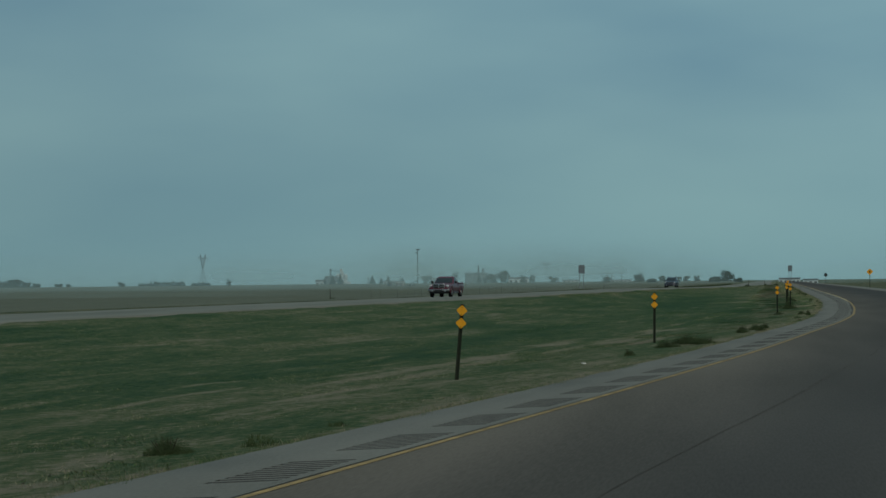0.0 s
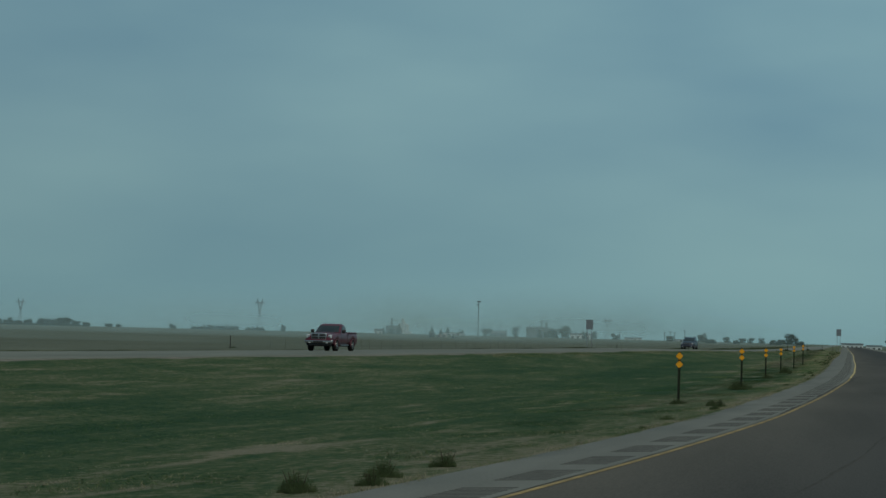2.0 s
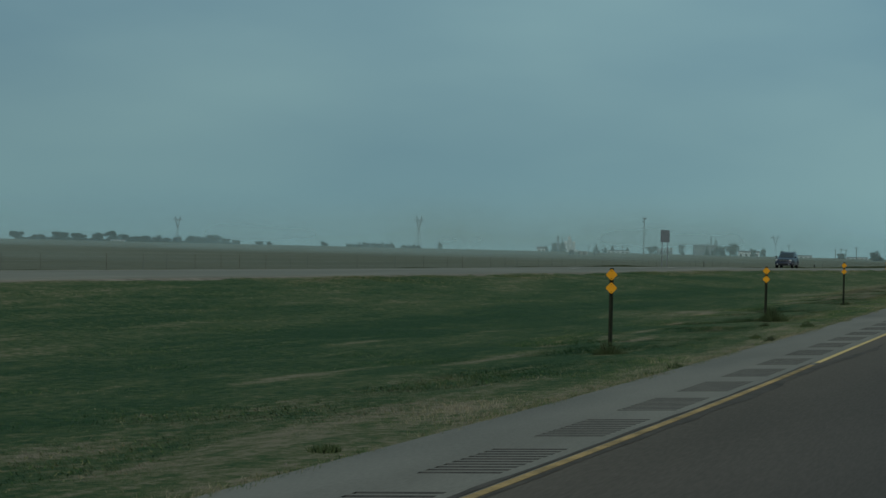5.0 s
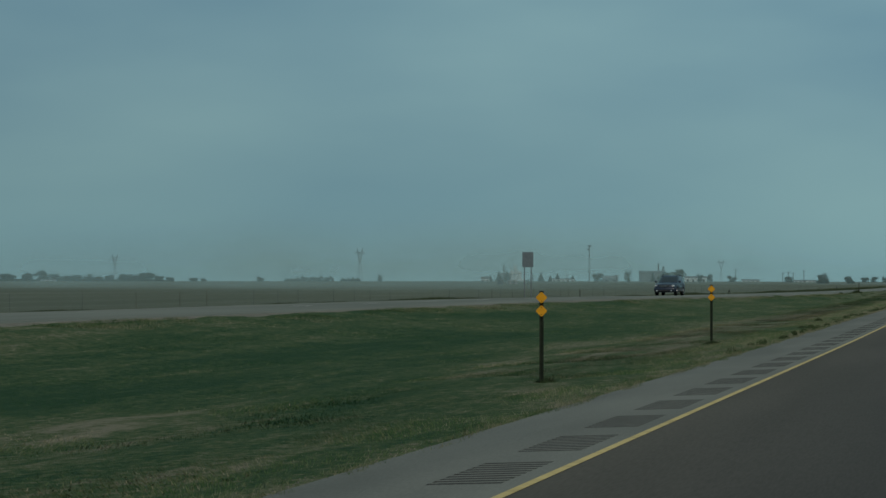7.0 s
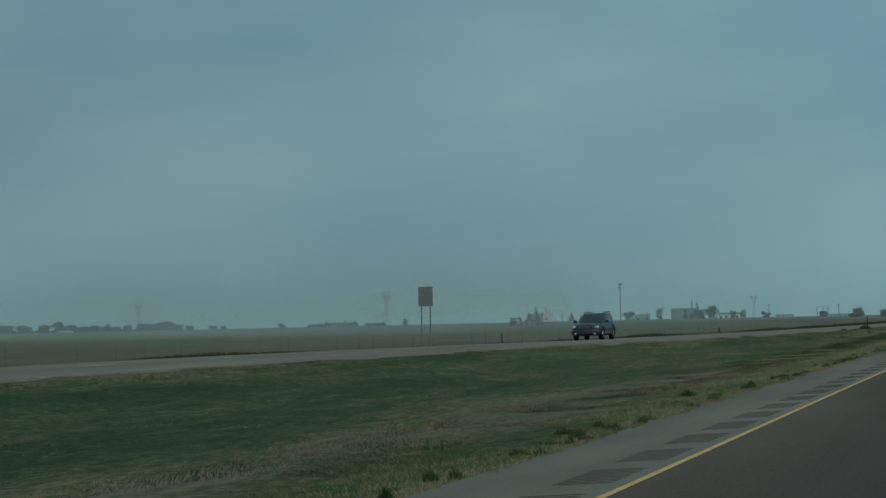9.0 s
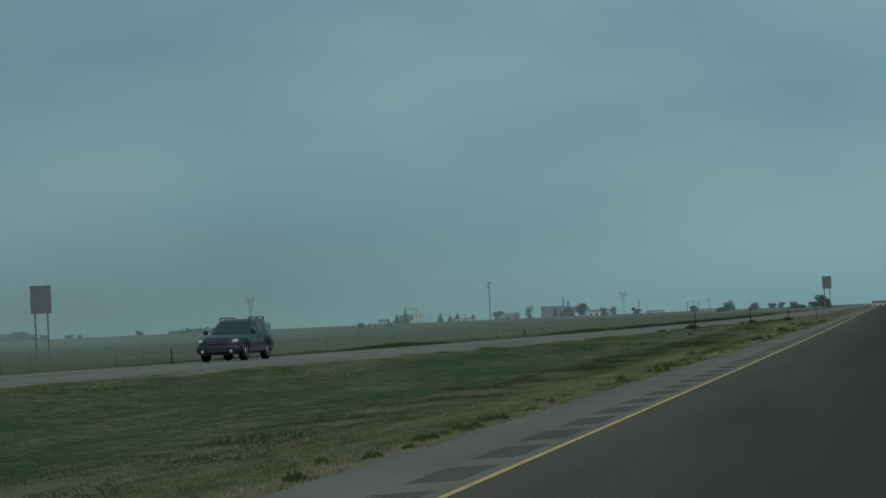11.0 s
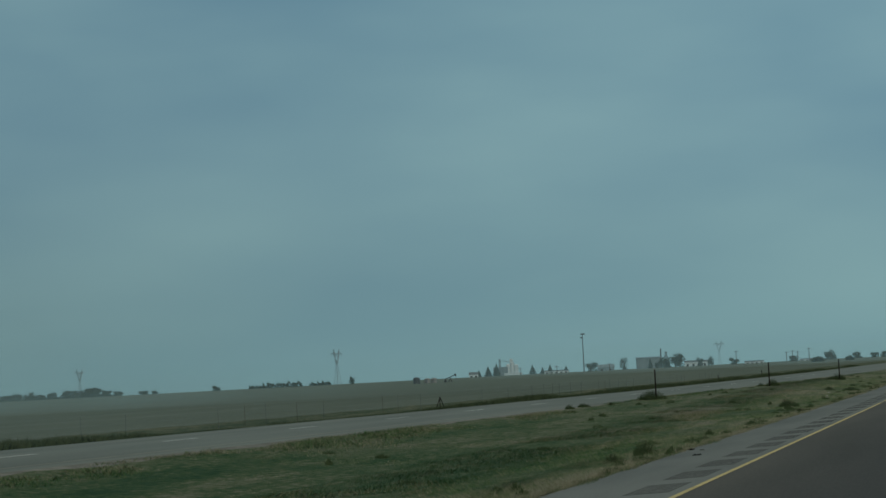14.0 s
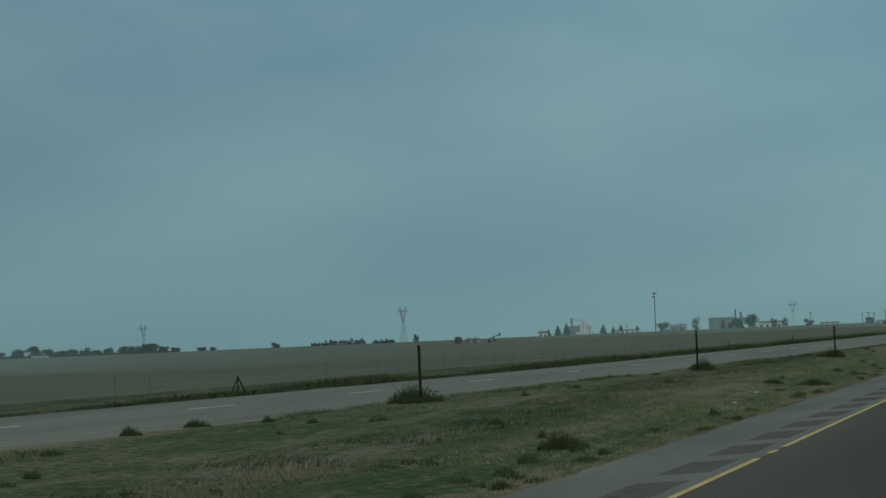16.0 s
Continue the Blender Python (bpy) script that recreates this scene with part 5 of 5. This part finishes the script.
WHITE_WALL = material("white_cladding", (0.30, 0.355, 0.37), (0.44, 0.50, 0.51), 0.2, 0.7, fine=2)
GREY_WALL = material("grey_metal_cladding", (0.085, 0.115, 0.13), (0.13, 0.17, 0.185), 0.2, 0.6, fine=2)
DARK_ROOF = material("dark_roof", (0.05, 0.055, 0.06), (0.09, 0.095, 0.10), 0.3, 0.8, fine=2)
PALE_TANK = material("pale_tank_paint", (0.15, 0.16, 0.155), (0.23, 0.24, 0.23), 0.8, 0.6)
DARK_TANK = material("dark_tank_paint", (0.04, 0.05, 0.055), (0.075, 0.085, 0.09), 0.8, 0.6)


def shed(x, y, w, h, roof, mat, label, turn=10, depth=9, doors=2):
    ob = thing("building", label, "building", "buildings on the horizon", (x, y, float(land(x, y)) - 1.2), turn)
    bm = bmesh.new()
    box(bm, (w, depth, h), (0, 0, h / 2))
    part("wall", bm, mat, ob)
    bm = bmesh.new()
    prism(bm, [(-depth / 2 - 0.4, h), (0, h + roof), (depth / 2 + 0.4, h)], -w / 2 - 0.4, w / 2 + 0.4)
    part("roof", bm, DARK_ROOF if mat is WHITE_WALL else GREY_WALL, ob)
    for k in range(doors):
        dx = (k + 0.5) / doors * w - w / 2
        bm = bmesh.new()
        box(bm, (min(3.0, w / doors * 0.5), 0.15, h * 0.5), (dx, -depth / 2 - 0.05, h * 0.4))
        part("door" if k % 2 else "window", bm, DARK_TRIM, ob)
    return ob


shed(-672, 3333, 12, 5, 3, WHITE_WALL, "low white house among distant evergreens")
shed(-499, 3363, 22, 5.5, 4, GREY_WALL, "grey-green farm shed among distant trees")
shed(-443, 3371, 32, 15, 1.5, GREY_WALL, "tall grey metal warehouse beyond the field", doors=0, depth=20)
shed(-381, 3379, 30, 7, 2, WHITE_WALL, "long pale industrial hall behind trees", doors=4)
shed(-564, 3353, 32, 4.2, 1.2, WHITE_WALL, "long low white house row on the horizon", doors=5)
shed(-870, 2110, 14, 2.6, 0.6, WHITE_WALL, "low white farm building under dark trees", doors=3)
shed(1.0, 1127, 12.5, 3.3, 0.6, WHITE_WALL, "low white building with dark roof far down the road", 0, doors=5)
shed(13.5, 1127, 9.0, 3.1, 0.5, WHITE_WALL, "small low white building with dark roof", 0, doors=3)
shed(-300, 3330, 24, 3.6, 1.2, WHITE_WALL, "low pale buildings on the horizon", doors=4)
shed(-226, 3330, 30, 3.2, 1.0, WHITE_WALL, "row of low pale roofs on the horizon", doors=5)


def elevator(x, y):
    """A grain elevator: a cluster of round bins, a work house and the leg tower."""
    ob = thing("grain_elevator", "white grain elevator with round bins in haze", "grain elevator", at=(x, y, float(land(x, y)) - 1.0))
    for k, (bx, r, h) in enumerate(((-4, 4.0, 19), (3, 4.0, 23), (10, 4.0, 18))):
        bm = bmesh.new()
        rod(bm, (bx, 0, 0), (bx, 0, h), r, n=18)
        rod(bm, (bx, 0, h), (bx, 0, h + 2.0), r, r * 0.2, 18)
        part("bin", bm, WHITE_WALL, ob)
    bm = bmesh.new()
    box(bm, (5, 5, 7), (2, 0, 26), bevel=0.3)
    part("head_house", bm, WHITE_WALL, ob)
    bm = bmesh.new()
    box(bm, (26, 10, 16), (-17, 0, 8), bevel=0.4)
    part("store", bm, GREY_WALL, ob)
    bm = bmesh.new()
    lattice(bm, square(1.3, 12, -19), square(1.1, 30, -19), 6, 0.25)
    part("leg_tower", bm, STEEL, ob)
    bm = bmesh.new()
    rod(bm, (-19, 0, 27), (2, 0, 24), 0.35, n=6)
    part("conveyor", bm, STEEL, ob)
    bm = bmesh.new()
    box(bm, (30, 12, 5), (6, -9, 2.5), bevel=0.3)
    part("office", bm, WHITE_WALL, ob)
    return ob


elevator(-822, 4425)


def stack(x, y):
    ob = thing("mill_tower", "dark slim stack beside a lattice elevator leg", "tower", at=(x, y, float(land(x, y)) - 1.0))
    bm = bmesh.new()
    rod(bm, (0, 0, 0), (0, 0, 34), 1.3, 1.1, 10)
    part("stack", bm, DARK_ROOF, ob)
    bm = bmesh.new()
    lattice(bm, square(1.6, 0, 9), square(1.4, 28, 9), 9, 0.28)
    part("leg_tower", bm, STEEL, ob)
    for sx in (-3.5, 3.5):
        bm = bmesh.new()
        rod(bm, (9, 0, 28), (9 + sx, 0, 17), 0.45, n=6)
        part("spout", bm, STEEL, ob)
    return ob


stack(-562, 4465)


def tank(x, y, r, h, mat, label):
    ob = thing("storage_tank", label, "tank", "oil tanks", (x, y, float(land(x, y)) - 1.0))
    bm = bmesh.new()
    rod(bm, (0, 0, 0), (0, 0, h), r, n=20)
    part("shell", bm, mat, ob)
    bm = bmesh.new()
    rod(bm, (0, 0, h), (0, 0, h + 0.25), r * 1.02, r * 0.3, 20)
    part("roof", bm, mat, ob)
    for z in (h * 0.33, h * 0.67):
        bm = bmesh.new()
        rod(bm, (0, 0, z), (0, 0, z + 0.07), r * 1.015, n=20)
        part("band", bm, mat, ob)
    bm = bmesh.new()
    for s in (-0.2, 0.2):
        rod(bm, (s, -r - 0.12, 0), (s, -r - 0.12, h + 0.6), 0.04, n=5)
    for k in range(8):
        rod(bm, (-0.2, -r - 0.12, 0.3 + k * h / 8), (0.2, -r - 0.12, 0.3 + k * h / 8), 0.03, n=5)
    part("ladder", bm, STEEL, ob)
    return ob


tank(-206.6, 876, 1.25, 3.1, DARK_TANK, "dark steel oil tank on the field")
tank(-202.8, 877, 1.15, 2.6, PALE_TANK, "pale steel oil tank on the field")
tank(-200.4, 877.5, 1.15, 2.6, PALE_TANK, "pale steel oil tank on the field")


def pumpjack(x, y):
    ob = thing("pumpjack", "dark steel oil pumpjack with tilted walking beam", "pumpjack", at=(x, y, float(land(x, y)) - 0.45))
    ob.scale = (0.78, 0.78, 0.78)
    tilt = radians(20)
    bm = bmesh.new()
    box(bm, (5.4, 0.4, 0.32), (0, 0, 3.0), Matrix.Rotation(-tilt, 4, "Y"))
    part("walking_beam", bm, DARK_TRIM, ob)
    bm = bmesh.new()
    box(bm, (0.7, 0.4, 1.3), (2.55, 0, 3.85), Matrix.Rotation(-tilt, 4, "Y"), 0.15)
    part("horse_head", bm, DARK_TRIM, ob)
    for sy in (-0.9, 0.9):
        for sx in (-0.9, 0.9):
            bm = bmesh.new()
            rod(bm, (sx, sy, 0), (0, 0, 2.9), 0.11, n=5)
            part("leg", bm, DARK_TRIM, ob)
    bm = bmesh.new()
    box(bm, (1.2, 1.0, 1.1), (-2.3, 0, 0.9), bevel=0.1)
    part("gearbox", bm, DARK_TRIM, ob)
    for sy in (-0.65, 0.65):
        bm = bmesh.new()
        rod(bm, (-2.3, sy, 1.0), (-2.4, sy, 2.1), 0.10, n=5)
        part("crank_rod", bm, DARK_TRIM, ob)
    bm = bmesh.new()
    box(bm, (6.2, 1.6, 0.35), (-0.4, 0, 0.25))
    part("skid", bm, DARK_TRIM, ob)
    bm = bmesh.new()
    rod(bm, (2.85, 0, 0), (2.85, 0, 3.4), 0.05, n=5)
    part("polished_rod", bm, STEEL, ob)
    return ob


pumpjack(-194.6, 879)


def utility_pole(x, y, h):
    ob = thing("utility_pole", "thin wooden utility pole with a crossarm in haze", "utility pole", "utility poles", (x, y, float(land(x, y)) - 1.5), 20)
    bm = bmesh.new()
    rod(bm, (0, 0, 0), (0, 0, h + 1.5), 0.42, 0.34, 7)
    part("pole", bm, WOOD, ob)
    bm = bmesh.new()
    box(bm, (5.0, 0.35, 0.4), (0, 0.3, h + 0.4))
    part("crossarm", bm, WOOD, ob)
    return ob


for x, y, h in ((-290, 2986, 16), (-232, 2991, 12), (-225, 2992, 13), (-219, 2992, 12), (-206, 2993, 15), (-437, 2968, 9), (-498, 2958, 9), (-180, 2993, 12), (-540, 2950, 9)):
    utility_pole(x, y, h)


# ---- blowing dust, and sheets for distant haze ----
def dust(x0, x1, y, height, low, high, scale, bend, label, colour=(0.35, 0.47, 0.49), foot_range=(0.06, 0.42)):
    pts = []
    for z in np.linspace(-1.0, height, 6):
        pts.append([(x, y + bend * math.sin((x - x0) / (x1 - x0) * math.pi), z) for x in np.linspace(x0, x1, 40)])
    ob = sheet("dust_haze", pts, None, [dust_material("dust", low, high, scale, colour, foot_range)])
    return tagged(ob, label, "dust", kind="stuff")


# Sheets at y 900, 1250 and 2650 imitate distance haze with sky-like colour.
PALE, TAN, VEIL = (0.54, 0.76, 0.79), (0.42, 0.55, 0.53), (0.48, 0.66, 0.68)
dust(-220, 260, 900, 15, 0.08, 0.22, 0.02, 20, "pale sheet standing in for dust haze along the far highway", VEIL, (-0.1, 0.0))
dust(-2000, 1500, 1250, 40, 0.03, 0.10, 0.006, 120, "pale sheet standing in for dust haze over the plain", PALE, (-0.1, 0.0))
dust(-96, -9, 2, 10.5, 0.25, 0.80, 0.05, 4, "grey-green dust plume blowing across the field", TAN)
dust(-400, -41, -120, 2.5, 0.30, 0.68, 0.03, 12, "thin grey-green dust drifting over the bare field", TAN)
dust(-220, -34, 55, 10, 0.30, 0.72, 0.035, 12, "grey-green dust plume blowing off the bare field", VEIL)
dust(-360, -16, 200, 5.0, 0.20, 0.52, 0.03, 20, "low grey dust drifting over the bare field", VEIL)
dust(-2600, 1500, 2650, 75, 0.07, 0.18, 0.003, 160, "pale sheet standing in for dust haze before the horizon", PALE, (-0.1, 0.0))
